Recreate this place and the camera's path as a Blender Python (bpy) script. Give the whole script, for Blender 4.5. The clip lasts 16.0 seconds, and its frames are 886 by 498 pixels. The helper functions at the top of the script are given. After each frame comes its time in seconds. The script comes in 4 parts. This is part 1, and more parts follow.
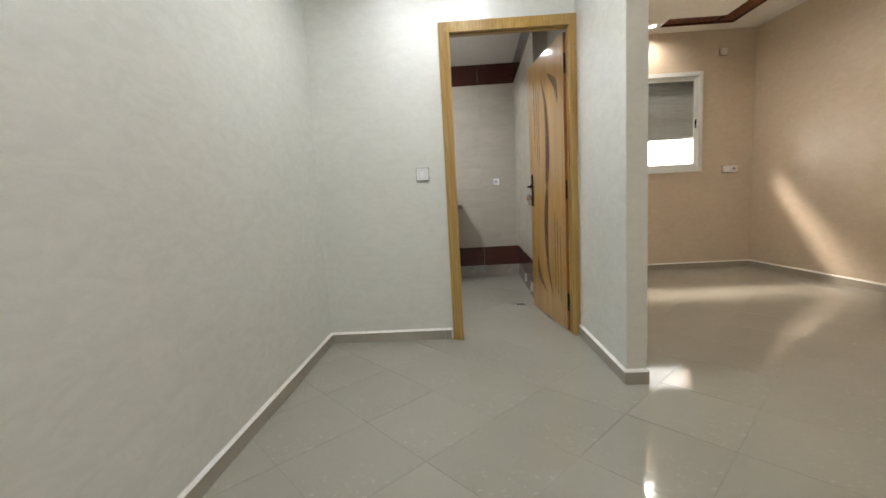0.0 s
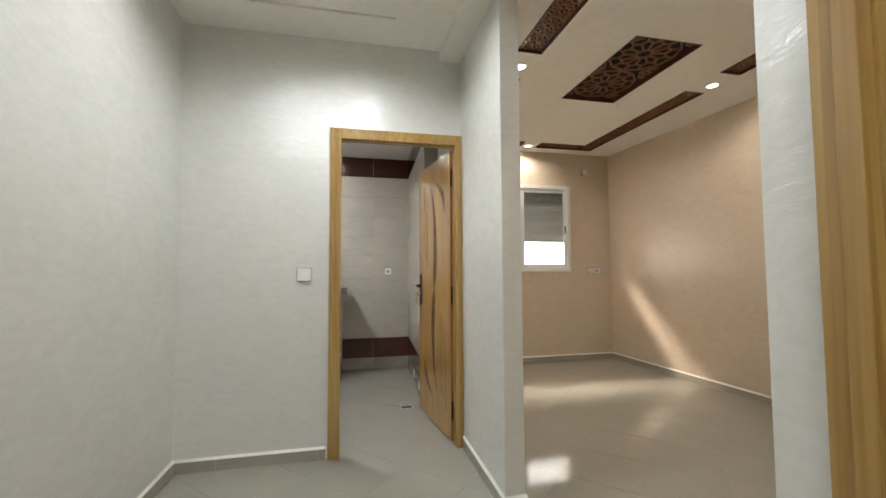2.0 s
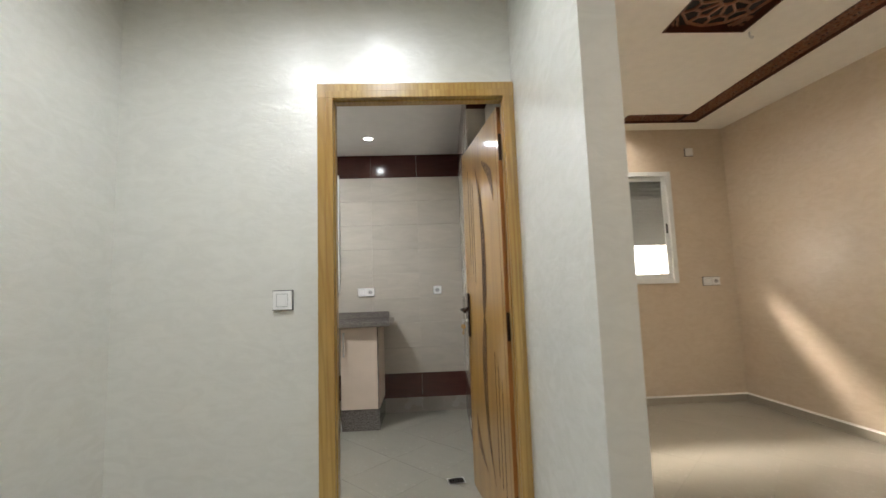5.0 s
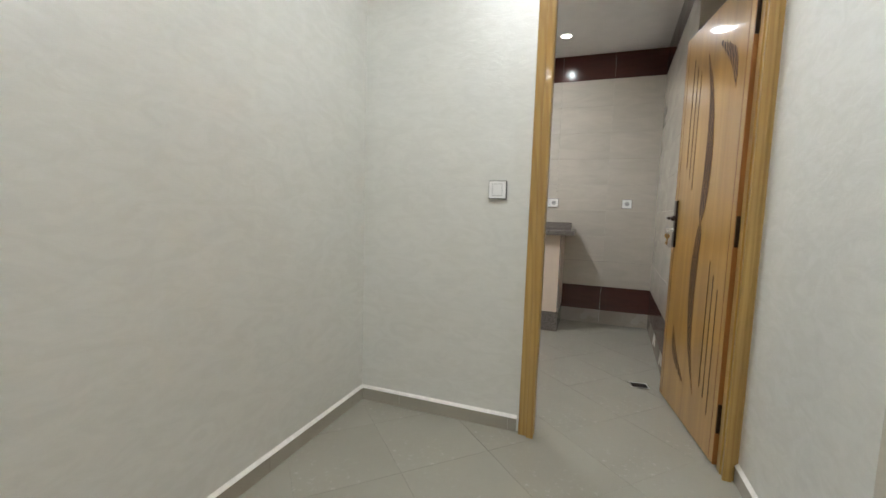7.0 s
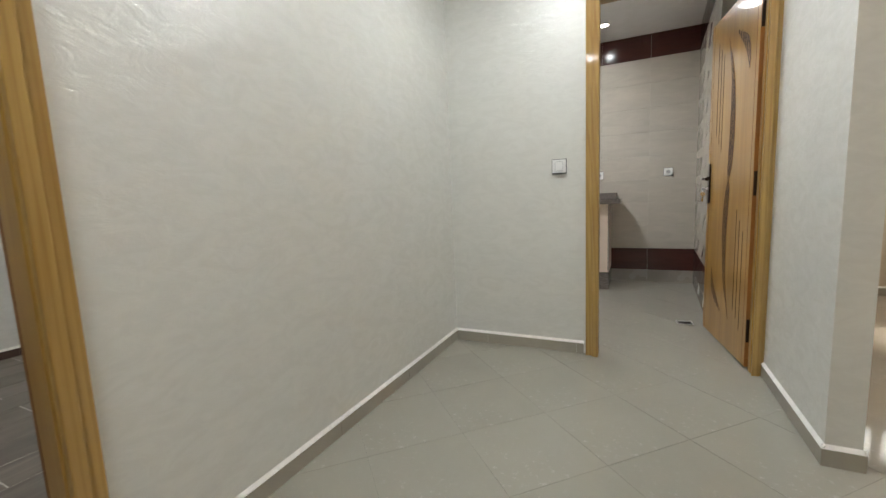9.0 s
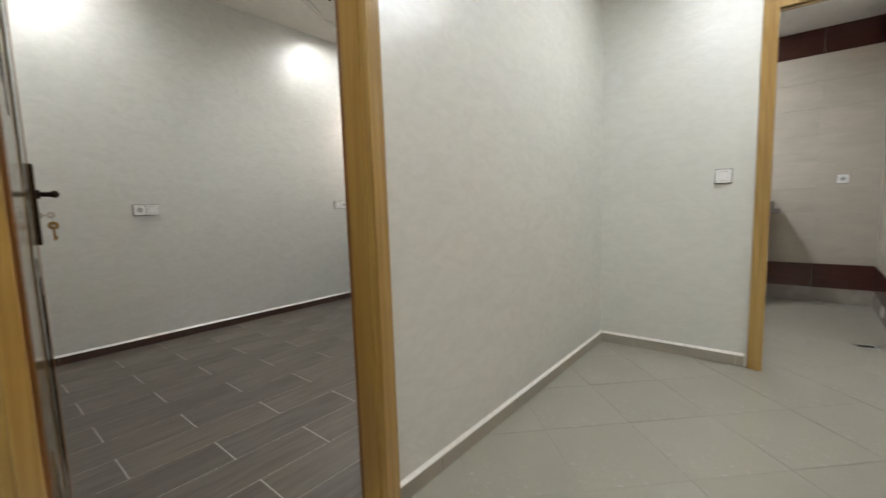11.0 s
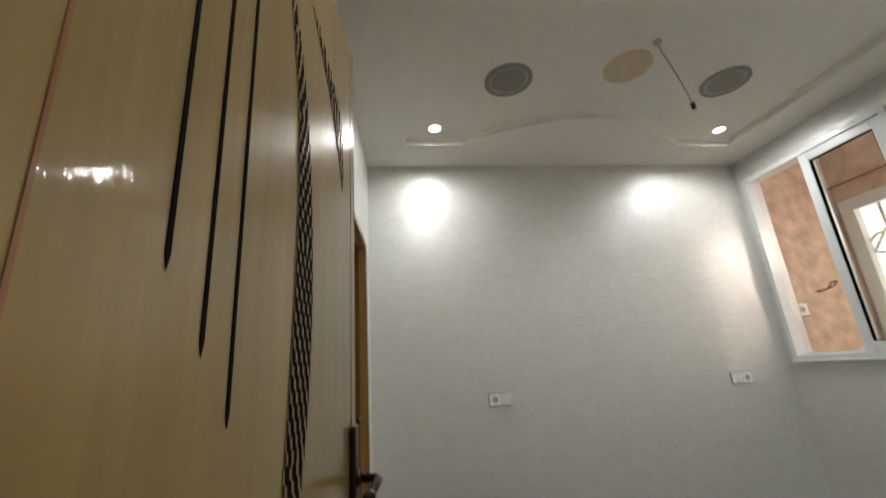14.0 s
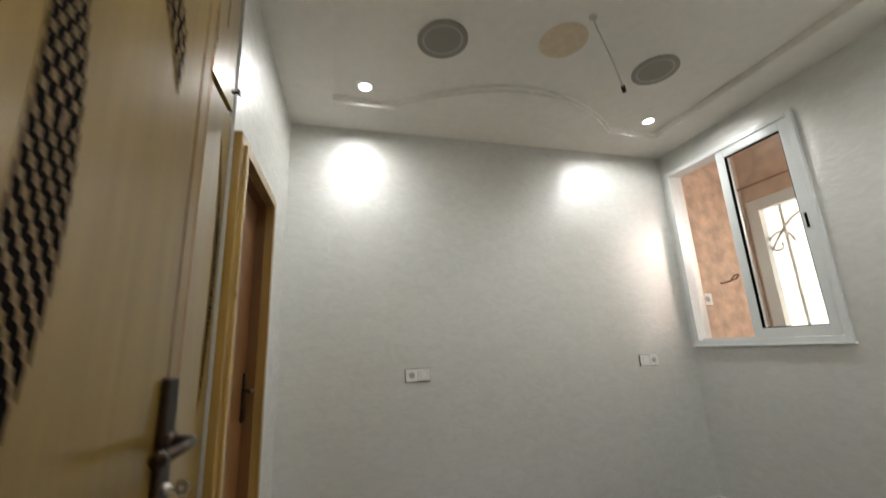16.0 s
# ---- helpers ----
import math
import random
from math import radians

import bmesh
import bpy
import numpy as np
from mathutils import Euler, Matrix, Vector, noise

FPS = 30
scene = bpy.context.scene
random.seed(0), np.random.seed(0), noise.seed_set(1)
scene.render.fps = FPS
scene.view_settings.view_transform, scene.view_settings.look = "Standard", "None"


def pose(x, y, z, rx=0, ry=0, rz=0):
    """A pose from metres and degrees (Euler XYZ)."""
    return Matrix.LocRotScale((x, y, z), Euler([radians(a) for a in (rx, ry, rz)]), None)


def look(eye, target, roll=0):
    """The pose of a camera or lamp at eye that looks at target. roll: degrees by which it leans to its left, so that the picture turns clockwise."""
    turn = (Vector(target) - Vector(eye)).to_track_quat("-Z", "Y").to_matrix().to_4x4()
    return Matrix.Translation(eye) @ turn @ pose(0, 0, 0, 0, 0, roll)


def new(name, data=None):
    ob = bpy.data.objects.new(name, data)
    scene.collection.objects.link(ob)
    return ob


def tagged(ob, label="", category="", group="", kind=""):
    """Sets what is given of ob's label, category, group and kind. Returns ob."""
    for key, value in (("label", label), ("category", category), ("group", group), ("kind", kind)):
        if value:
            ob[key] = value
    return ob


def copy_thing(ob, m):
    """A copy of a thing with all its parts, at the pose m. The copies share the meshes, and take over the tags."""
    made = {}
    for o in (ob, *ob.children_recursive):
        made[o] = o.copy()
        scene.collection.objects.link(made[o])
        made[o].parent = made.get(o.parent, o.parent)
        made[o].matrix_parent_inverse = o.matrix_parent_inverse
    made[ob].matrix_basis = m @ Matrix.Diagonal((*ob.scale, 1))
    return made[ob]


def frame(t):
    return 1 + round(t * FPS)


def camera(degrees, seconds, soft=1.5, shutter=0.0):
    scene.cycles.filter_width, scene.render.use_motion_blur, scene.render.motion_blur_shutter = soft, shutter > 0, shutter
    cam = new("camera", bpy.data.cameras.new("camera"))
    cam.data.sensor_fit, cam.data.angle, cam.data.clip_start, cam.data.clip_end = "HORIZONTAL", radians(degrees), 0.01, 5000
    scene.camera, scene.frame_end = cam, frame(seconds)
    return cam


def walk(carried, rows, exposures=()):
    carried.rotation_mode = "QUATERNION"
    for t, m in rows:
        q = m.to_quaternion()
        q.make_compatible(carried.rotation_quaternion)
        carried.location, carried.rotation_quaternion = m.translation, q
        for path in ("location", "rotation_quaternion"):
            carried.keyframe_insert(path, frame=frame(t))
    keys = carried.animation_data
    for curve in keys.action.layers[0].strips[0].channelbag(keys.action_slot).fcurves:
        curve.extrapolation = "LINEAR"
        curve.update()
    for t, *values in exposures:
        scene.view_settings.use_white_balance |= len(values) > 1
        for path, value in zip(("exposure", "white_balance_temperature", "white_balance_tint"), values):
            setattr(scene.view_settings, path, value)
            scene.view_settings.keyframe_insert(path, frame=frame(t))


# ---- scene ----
cam = camera(95.0, 16.0, 1.5, 0.35)
PATH = [
    (0, (0.101, 0.049, 1.001), (0.023, 2.033, 0.765), -3.1),
    (0.5, (0.148, -0.051, 1.019), (0.217, 1.938, 0.824), -3.1),
    (1, (0.122, -0.047, 1.031), (0.34, 1.933, 0.862), -1.6),
    (1.5, (0.122, -0.008, 1.127), (0.407, 1.971, 1.07), 0.1),
    (2, (0.193, 0.124, 1.214), (0.621, 2.075, 1.318), -0.3),
    (2.5, (0.304, 0.299, 1.22), (0.845, 2.22, 1.341), -0.9),
    (3, (0.411, 0.45, 1.213), (1.073, 2.332, 1.354), -1.3),
    (3.2, (0.439, 0.514, 1.208), (1.187, 2.365, 1.329), -0.9),
    (5.3, (0.521, 1.167, 1.222), (0.524, 3.156, 1.431), -2.1),
    (5.5, (0.527, 1.202, 1.22), (0.506, 3.189, 1.444), -2.1),
    (6, (0.516, 1.167, 1.175), (0.355, 3.155, 1.318), -2.0),
    (6.5, (0.402, 1.067, 1.088), (-0.133, 2.993, 1.02), -3.5),
    (7, (0.316, 0.964, 1.08), (-0.369, 2.834, 0.894), 1.8),
    (7.5, (0.291, 0.79, 1.071), (-0.436, 2.644, 0.891), 2.1),
    (8, (0.312, 0.6, 1.042), (-0.48, 2.42, 0.793), -0.8),
    (10.5, (0.271, -0.09, 1.019), (-0.736, 1.622, 0.781), -1.7),
    (11, (0.14, -0.168, 1.056), (-1.125, 1.367, 0.849), -1.8),
    (11.5, (0.009, -0.111, 1.052), (-1.480, 1.214, 0.884), -3.4),
    (12, (-0.211, -0.027, 1.089), (-1.936, 0.979, 0.971), -2.3),
    (12.5, (-0.413, 0.035, 1.101), (-2.247, 0.826, 0.997), -0.7),
    (13, (-0.675, 0.06, 1.089), (-2.541, 0.764, 0.941), 0.2),
    (13.5, (-0.848, 0.072, 1.206), (-2.781, 0.556, 1.386), -2.0),
    (14, (-0.838, 0.105, 1.341), (-2.738, 0.375, 1.904), -4.1),
    (14.5, (-0.76, 0.136, 1.435), (-2.591, 0.307, 2.221), -4.2),
    (15, (-0.734, 0.143, 1.51), (-2.524, 0.389, 2.366), -5.1),
    (15.5, (-0.771, 0.166, 1.459), (-2.608, 0.564, 2.143), -3.3),
    (16, (-0.956, 0.284, 1.266), (-2.826, 0.807, 1.748), -2.5),
]
EXPOSURES = [(0, 0.0), (12.5, 0.0), (13.2, 0.0), (13.9, -0.2), (14.3, -0.12), (15.0, 0.08), (16, -0.05)]
walk(cam, [(t, look(eye, target, roll)) for t, eye, target, roll in PATH], EXPOSURES)

# ---- world and daylight ----
world = bpy.data.worlds.new("sky")
scene.world = world
world.use_nodes = True
wn = world.node_tree
sky = wn.nodes.new("ShaderNodeTexSky")
sky.sky_type, sky.sun_disc = "NISHITA", False
sky.sun_elevation, sky.sun_rotation = radians(50), radians(-20)
wn.links.new(sky.outputs[0], wn.nodes["Background"].inputs[0])
wn.nodes["Background"].inputs[1].default_value = 0.12

SPOT_BED, SPOT_BED_FAR, SPOT_HALL, SPOT_LIVING, SPOT_BATH = 60.0, 88.0, 71.0, 40.0, 92.0
WINDOW_LIVING, SHAFT_SKY, ADDED_WELL_LIGHT = 2600.0, 6.5, 7.0


def lamp_area(name, m, w, h, watts, color):
    d = bpy.data.lights.new(name, "AREA")
    d.shape, d.size, d.size_y, d.energy, d.color = "RECTANGLE", w, h, watts, color
    ob = new(name, d)
    ob.matrix_world = m
    return ob


def lamp_spot(name, x, y, z, watts, color, cone=172, blend=0.6):
    d = bpy.data.lights.new(name, "SPOT")
    d.energy, d.color, d.spot_size, d.spot_blend, d.shadow_soft_size = watts, color, radians(cone), blend, 0.03
    ob = new(name, d)
    ob.matrix_world = pose(x, y, z)
    return ob


# the strip of sky over the roofs that shines in under the living-room shutter, and the sky over the light well
lamp_area("daylight_living", look((2.4, 7.2, 3.65), (2.4, 5.2, 1.45)), 10.0, 0.45, WINDOW_LIVING, (1.0, 0.86, 0.74))
lamp_area("daylight_shaft", look((-2.9, 4.1, 3.35), (-3.3, 3.3, 1.2)), 1.6, 0.4, SHAFT_SKY, (1.0, 0.91, 0.82))
# added lamp for daylight, in an unseen invented opening high across the light well
lamp_area("added_well_daylight", look((-2.54, 4.37, 2.38), (-3.83, 2.4, 0.9)), 0.55, 0.40, ADDED_WELL_LIGHT, (1.0, 0.93, 0.86))


# ---- materials ----
def material(name):
    m = bpy.data.materials.new(name)
    m.use_nodes = True
    nt = m.node_tree
    return m, nt, nt.nodes["Principled BSDF"]


def node(nt, kind, **values):
    n = nt.nodes.new(kind)
    for key, value in values.items():
        n.inputs[key].default_value = value
    return n


def coords(nt, scale):
    tc = nt.nodes.new("ShaderNodeTexCoord")
    mp = node(nt, "ShaderNodeMapping", Scale=scale)
    nt.links.new(tc.outputs["Object"], mp.inputs["Vector"])
    return mp.outputs["Vector"]


def ramp(nt, fac, stops):
    r = nt.nodes.new("ShaderNodeValToRGB")
    r.color_ramp.elements[0].position, r.color_ramp.elements[0].color = stops[0][0], (*stops[0][1], 1)
    r.color_ramp.elements[1].position, r.color_ramp.elements[1].color = stops[-1][0], (*stops[-1][1], 1)
    for p, c in stops[1:-1]:
        e = r.color_ramp.elements.new(p)
        e.color = (*c, 1)
    nt.links.new(fac, r.inputs[0])
    return r.outputs[0]


def bump(nt, bsdf, height, strength, distance=0.01):
    b = node(nt, "ShaderNodeBump", Strength=strength, Distance=distance)
    nt.links.new(height, b.inputs["Height"])
    nt.links.new(b.outputs[0], bsdf.inputs["Normal"])


def shade(c, f):
    return tuple(min(1.0, v * f) for v in c)


def plain(name, color, rough=0.5, metal=0.0, grain=60.0, vary=0.06, coat=0.0, relief=0.05):
    m, nt, b = material(name)
    v = coords(nt, (1, 1, 1))
    n = node(nt, "ShaderNodeTexNoise", Scale=grain, Detail=4.0)
    nt.links.new(v, n.inputs["Vector"])
    nt.links.new(ramp(nt, n.outputs["Fac"], [(0.3, shade(color, 1 - vary)), (0.7, shade(color, 1 + vary))]), b.inputs["Base Color"])
    b.inputs["Roughness"].default_value, b.inputs["Metallic"].default_value = rough, metal
    b.inputs["Coat Weight"].default_value = coat
    if relief:
        bump(nt, b, n.outputs["Fac"], relief, 0.002)
    return m


def pearl(name, color, flake, rough, relief, gloss=0.8):
    """Trowelled pearl paint: flat overlapping strokes that lean a little each way and hold more or less of the metallic pigment."""
    m, nt, b = material(name)
    big = node(nt, "ShaderNodeTexNoise", Scale=2.0, Detail=3.0, Roughness=0.5, Distortion=0.6)
    nt.links.new(coords(nt, (1, 1, 1.6)), big.inputs["Vector"])
    stroke = node(nt, "ShaderNodeTexNoise", Scale=7.0, Detail=5.0, Roughness=0.62, Distortion=1.6)
    nt.links.new(coords(nt, (1, 1, 2.2)), stroke.inputs["Vector"])
    fine = node(nt, "ShaderNodeTexNoise", Scale=150.0, Detail=3.0)
    nt.links.new(coords(nt, (1, 1, 1)), fine.inputs["Vector"])
    pigment = node(nt, "ShaderNodeTexNoise", Scale=9.0, Detail=4.0, Roughness=0.6, Distortion=1.5)
    nt.links.new(coords(nt, (1, 1, 1.9)), pigment.inputs["Vector"])
    mix = node(nt, "ShaderNodeMix", Factor=0.65)
    nt.links.new(big.outputs["Fac"], mix.inputs[2])
    nt.links.new(stroke.outputs["Fac"], mix.inputs[3])
    nt.links.new(ramp(nt, mix.outputs[0], [(0.36, shade(color, 0.98)), (0.64, shade(color, 1.02))]), b.inputs["Base Color"])
    nt.links.new(ramp(nt, pigment.outputs["Fac"], [(0.40, (flake * 0.1,) * 3), (0.62, (flake,) * 3)]), b.inputs["Metallic"])
    nt.links.new(ramp(nt, stroke.outputs["Fac"], [(0.35, (rough + 0.08,) * 3), (0.65, (rough - 0.06,) * 3)]), b.inputs["Roughness"])
    nt.links.new(ramp(nt, stroke.outputs["Fac"], [(0.40, (gloss * 0.6,) * 3), (0.60, (gloss,) * 3)]), b.inputs["Coat Weight"])
    lean = node(nt, "ShaderNodeTexNoise", Scale=11.0, Detail=1.5, Roughness=0.45, Distortion=0.5)
    nt.links.new(coords(nt, (1, 1, 1.8)), lean.inputs["Vector"])
    add = node(nt, "ShaderNodeMath")
    add.operation = "MULTIPLY_ADD"
    add.inputs[1].default_value = 0.006
    nt.links.new(fine.outputs["Fac"], add.inputs[0])
    nt.links.new(lean.outputs["Fac"], add.inputs[2])
    bump(nt, b, add.outputs[0], 1.0, 0.0014 * relief)
    sheen = node(nt, "ShaderNodeBump", Strength=1.0, Distance=0.012 * relief)
    nt.links.new(pigment.outputs["Fac"], sheen.inputs["Height"])
    nt.links.new(sheen.outputs[0], b.inputs["Coat Normal"])
    b.inputs["Coat Roughness"].default_value, b.inputs["Coat IOR"].default_value = 0.30, 2.6
    return m


def wood(name, light, dark, rough=0.25, coat=0.6, grain=1.0, knots=False, along="z", ripple=0.0):
    m, nt, b = material(name)
    s = {"z": (38 * grain, 38 * grain, 1.6 * grain), "x": (1.6 * grain, 38 * grain, 38 * grain), "y": (38 * grain, 1.6 * grain, 38 * grain)}[along]
    n = node(nt, "ShaderNodeTexNoise", Scale=1.0, Detail=6.0, Roughness=0.6, Distortion=0.6)
    nt.links.new(coords(nt, s), n.inputs["Vector"])
    w = node(nt, "ShaderNodeTexNoise", Scale=1.0, Detail=2.0, Distortion=1.5)
    nt.links.new(coords(nt, tuple(v * 0.22 for v in s)), w.inputs["Vector"])
    mix = node(nt, "ShaderNodeMix", Factor=0.45)
    nt.links.new(n.outputs["Fac"], mix.inputs[2])
    nt.links.new(w.outputs["Fac"], mix.inputs[3])
    col = ramp(nt, mix.outputs[0], [(0.3, dark), (0.5, tuple((a + c) / 2 for a, c in zip(light, dark))), (0.66, light)])
    if knots:
        # arched figure of flat-sawn boards
        rings = node(nt, "ShaderNodeTexWave", Scale=1.0, Distortion=2.4, Detail=2.0)
        rings.inputs["Detail Scale"].default_value = 1.4
        rings.wave_type, rings.rings_direction = "RINGS", "SPHERICAL"
        nt.links.new(coords(nt, (16.0, 16.0, 1.1)), rings.inputs["Vector"])
        arcs = nt.nodes.new("ShaderNodeMix")
        arcs.data_type = "RGBA"
        nt.links.new(ramp(nt, rings.outputs["Fac"], [(0.55, (0, 0, 0)), (0.95, (0.4, 0.4, 0.4))]), arcs.inputs[0])
        nt.links.new(col, arcs.inputs[6])
        arcs.inputs[7].default_value = (*shade(dark, 0.9), 1)
        col = arcs.outputs[2]
        vor = node(nt, "ShaderNodeTexVoronoi", Scale=3.4)
        nt.links.new(coords(nt, (1.0, 1.0, 0.62)), vor.inputs["Vector"])
        k = ramp(nt, vor.outputs["Distance"], [(0.03, (1, 1, 1)), (0.075, (0, 0, 0))])
        mk = nt.nodes.new("ShaderNodeMix")
        mk.data_type = "RGBA"
        nt.links.new(k, mk.inputs[0])
        nt.links.new(col, mk.inputs[6])
        mk.inputs[7].default_value = (*shade(dark, 0.4), 1)
        col = mk.outputs[2]
    nt.links.new(col, b.inputs["Base Color"])
    b.inputs["Roughness"].default_value, b.inputs["Coat Weight"].default_value, b.inputs["Coat Roughness"].default_value = rough, coat, 0.055
    bump(nt, b, n.outputs["Fac"], 0.12, 0.0015)
    if ripple:
        # brushed varnish
        brush = node(nt, "ShaderNodeTexNoise", Scale=1.0, Detail=3.0)
        nt.links.new(coords(nt, (110, 110, 42)), brush.inputs["Vector"])
        rb = node(nt, "ShaderNodeBump", Strength=ripple, Distance=0.0006)
        nt.links.new(brush.outputs["Fac"], rb.inputs["Height"])
        nt.links.new(rb.outputs[0], b.inputs["Coat Normal"])
    return m


def tile(name, color, rough, vary=0.08, cloud=1.6, streak=(1, 1, 1), relief=0.0, grain_color=None, dust=0.0):
    """Glazed or polished tile: soft clouds, a fine grain, and a tint of its own on each tile."""
    m, nt, b = material(name)
    v = coords(nt, streak)
    info = nt.nodes.new("ShaderNodeObjectInfo")
    off = node(nt, "ShaderNodeVectorMath")
    off.operation = "ADD"
    sc = node(nt, "ShaderNodeMath")
    sc.operation = "MULTIPLY"
    sc.inputs[1].default_value = 40.0
    nt.links.new(info.outputs["Random"], sc.inputs[0])
    nt.links.new(v, off.inputs[0])
    nt.links.new(sc.outputs[0], off.inputs[1])
    n = node(nt, "ShaderNodeTexNoise", Scale=cloud, Detail=6.0, Roughness=0.62, Distortion=0.8)
    nt.links.new(off.outputs[0], n.inputs["Vector"])
    dark = grain_color or shade(color, 1 - 2 * vary)
    col = ramp(nt, n.outputs["Fac"], [(0.28, dark), (0.72, shade(color, 1 + vary))])
    hsv = node(nt, "ShaderNodeHueSaturation")
    rng = node(nt, "ShaderNodeMapRange")
    rng.inputs["To Min"].default_value, rng.inputs["To Max"].default_value = 1 - vary * 0.7, 1 + vary * 0.7
    nt.links.new(info.outputs["Random"], rng.inputs["Value"])
    nt.links.new(rng.outputs[0], hsv.inputs["Value"])
    nt.links.new(col, hsv.inputs["Color"])
    out = hsv.outputs[0]
    if dust:
        # plaster dust and dried splashes left from the building work
        d1 = node(nt, "ShaderNodeTexNoise", Scale=1.3, Detail=3.0)
        d2 = node(nt, "ShaderNodeTexNoise", Scale=34.0, Detail=7.0, Roughness=0.7)
        for d in (d1, d2):
            nt.links.new(coords(nt, (1, 1, 1)), d.inputs["Vector"])
        both = node(nt, "ShaderNodeMath")
        both.operation = "MULTIPLY"
        nt.links.new(ramp(nt, d1.outputs["Fac"], [(0.45, (0.12,) * 3), (0.68, (1, 1, 1))]), both.inputs[0])
        nt.links.new(ramp(nt, d2.outputs["Fac"], [(0.56, (0, 0, 0)), (0.72, (dust,) * 3)]), both.inputs[1])
        mk = nt.nodes.new("ShaderNodeMix")
        mk.data_type = "RGBA"
        nt.links.new(both.outputs[0], mk.inputs[0])
        nt.links.new(out, mk.inputs[6])
        mk.inputs[7].default_value = (0.60, 0.58, 0.53, 1)
        out = mk.outputs[2]
    nt.links.new(out, b.inputs["Base Color"])
    smear = node(nt, "ShaderNodeTexNoise", Scale=2.5, Detail=5.0)
    nt.links.new(coords(nt, (1, 1, 1)), smear.inputs["Vector"])
    nt.links.new(ramp(nt, smear.outputs["Fac"], [(0.35, (rough,) * 3), (0.75, (rough * 1.8,) * 3)]), b.inputs["Roughness"])
    if relief:
        bump(nt, b, n.outputs["Fac"], relief, 0.003)
    return m


def glow(name, color, strength):
    m, nt, b = material(name)
    b.inputs["Base Color"].default_value = (*color, 1)
    b.inputs["Emission Color"].default_value = (*color, 1)
    b.inputs["Emission Strength"].default_value = strength
    return m


def glass(name):
    m, nt, b = material(name)
    b.inputs["Base Color"].default_value = (0.95, 0.98, 0.97, 1)
    b.inputs["Roughness"].default_value, b.inputs["Transmission Weight"].default_value, b.inputs["IOR"].default_value = 0.0, 1.0, 1.45
    return m


HALL_PAINT = pearl("hall pearl paint", (0.66, 0.66, 0.615), 0.14, 0.56, 0.60, 0.8)
BED_PAINT = pearl("bedroom silver paint", (0.64, 0.642, 0.615), 0.40, 0.52, 0.75, 1.0)
LIVING_PAINT = pearl("living-room peach paint", (0.62, 0.522, 0.40), 0.22, 0.58, 0.55, 0.6)
PLASTER = plain("white ceiling plaster", (0.86, 0.835, 0.775), 0.75, grain=14, vary=0.025, relief=0.08)
BEIGE_PLASTER = plain("bathroom ceiling paint", (0.74, 0.73, 0.72), 0.6, grain=9, vary=0.03)
FLOOR_TILE = tile("polished beige porcelain", (0.318, 0.302, 0.255), 0.055, 0.022, 2.2, dust=0.5)
GROUT = plain("beige grout", (0.23, 0.215, 0.185), 0.85, grain=120, vary=0.1)
SKIRT_BEIGE = tile("beige skirting tile", (0.35, 0.325, 0.268), 0.38, 0.025, 3.0)
SKIRT_WHITE = plain("white plaster bead", (0.80, 0.79, 0.75), 0.6, grain=40, vary=0.05, relief=0.3)
PLANK = tile("dark wood-look plank tile", (0.108, 0.090, 0.074), 0.28, 0.18, 3.0, (9, 0.9, 9), 0.25, (0.055, 0.044, 0.035))
PLANK_GROUT = plain("pale grey grout", (0.45, 0.44, 0.41), 0.85, grain=90, vary=0.25)
SKIRT_DARK = tile("dark wood-look skirting", (0.060, 0.032, 0.024), 0.3, 0.15, 4.0, (3, 3, 20))
BATH_TILE = tile("beige glazed wall tile", (0.50, 0.46, 0.40), 0.12, 0.05, 3.0, (1, 1, 4))
BATH_BAND = tile("maroon glazed wall tile", (0.065, 0.020, 0.016), 0.14, 0.12, 5.0, (1, 1, 6))
BATH_GREY = tile("grey-beige wall base tile", (0.30, 0.27, 0.23), 0.2, 0.08, 3.0)
BATH_JOINT = plain("pale tile joint", (0.56, 0.53, 0.48), 0.8, grain=80)
PINE = wood("varnished pine", (0.50, 0.335, 0.10), (0.29, 0.150, 0.033), 0.3, 0.7, 0.8, True, ripple=0.3)
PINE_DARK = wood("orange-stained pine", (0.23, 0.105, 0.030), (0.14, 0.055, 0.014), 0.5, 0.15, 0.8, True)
ORANGE_EDGE = wood("orange-stained edge", (0.36, 0.155, 0.045), (0.25, 0.095, 0.025), 0.35, 0.3)
ORANGE_DOOR = wood("orange varnished veneer", (0.47, 0.27, 0.062), (0.31, 0.155, 0.03), 0.28, 0.9, 0.8, ripple=0.3)
BEECH = wood("pale beech veneer", (0.272, 0.180, 0.044), (0.192, 0.117, 0.025), 0.34, 0.9, 1.0, ripple=0.9)
BROWN_WOOD = wood("brown carved wood", (0.105, 0.030, 0.014), (0.055, 0.014, 0.008), 0.4, 0.3, 1.0, False, "y")
LATTICE_WOOD = wood("carved lattice wood", (0.33, 0.135, 0.065), (0.20, 0.075, 0.034), 0.4, 0.3)
RED_DOOR = wood("dark orange-brown door", (0.26, 0.105, 0.03), (0.15, 0.055, 0.014), 0.3, 0.6)
RIB = wood("carved beech ribs", (0.27, 0.17, 0.055), (0.18, 0.105, 0.03), 0.34, 0.5, 1.0, ripple=0.9)
RIB_ORANGE = wood("carved orange ribs", (0.36, 0.18, 0.045), (0.25, 0.11, 0.024), 0.3, 0.5, 0.8, ripple=0.3)
SLOT_BROWN = plain("brown cut", (0.04, 0.018, 0.008), 0.7, relief=0)
SLOT = plain("dark cut", (0.008, 0.006, 0.005), 0.95, relief=0)
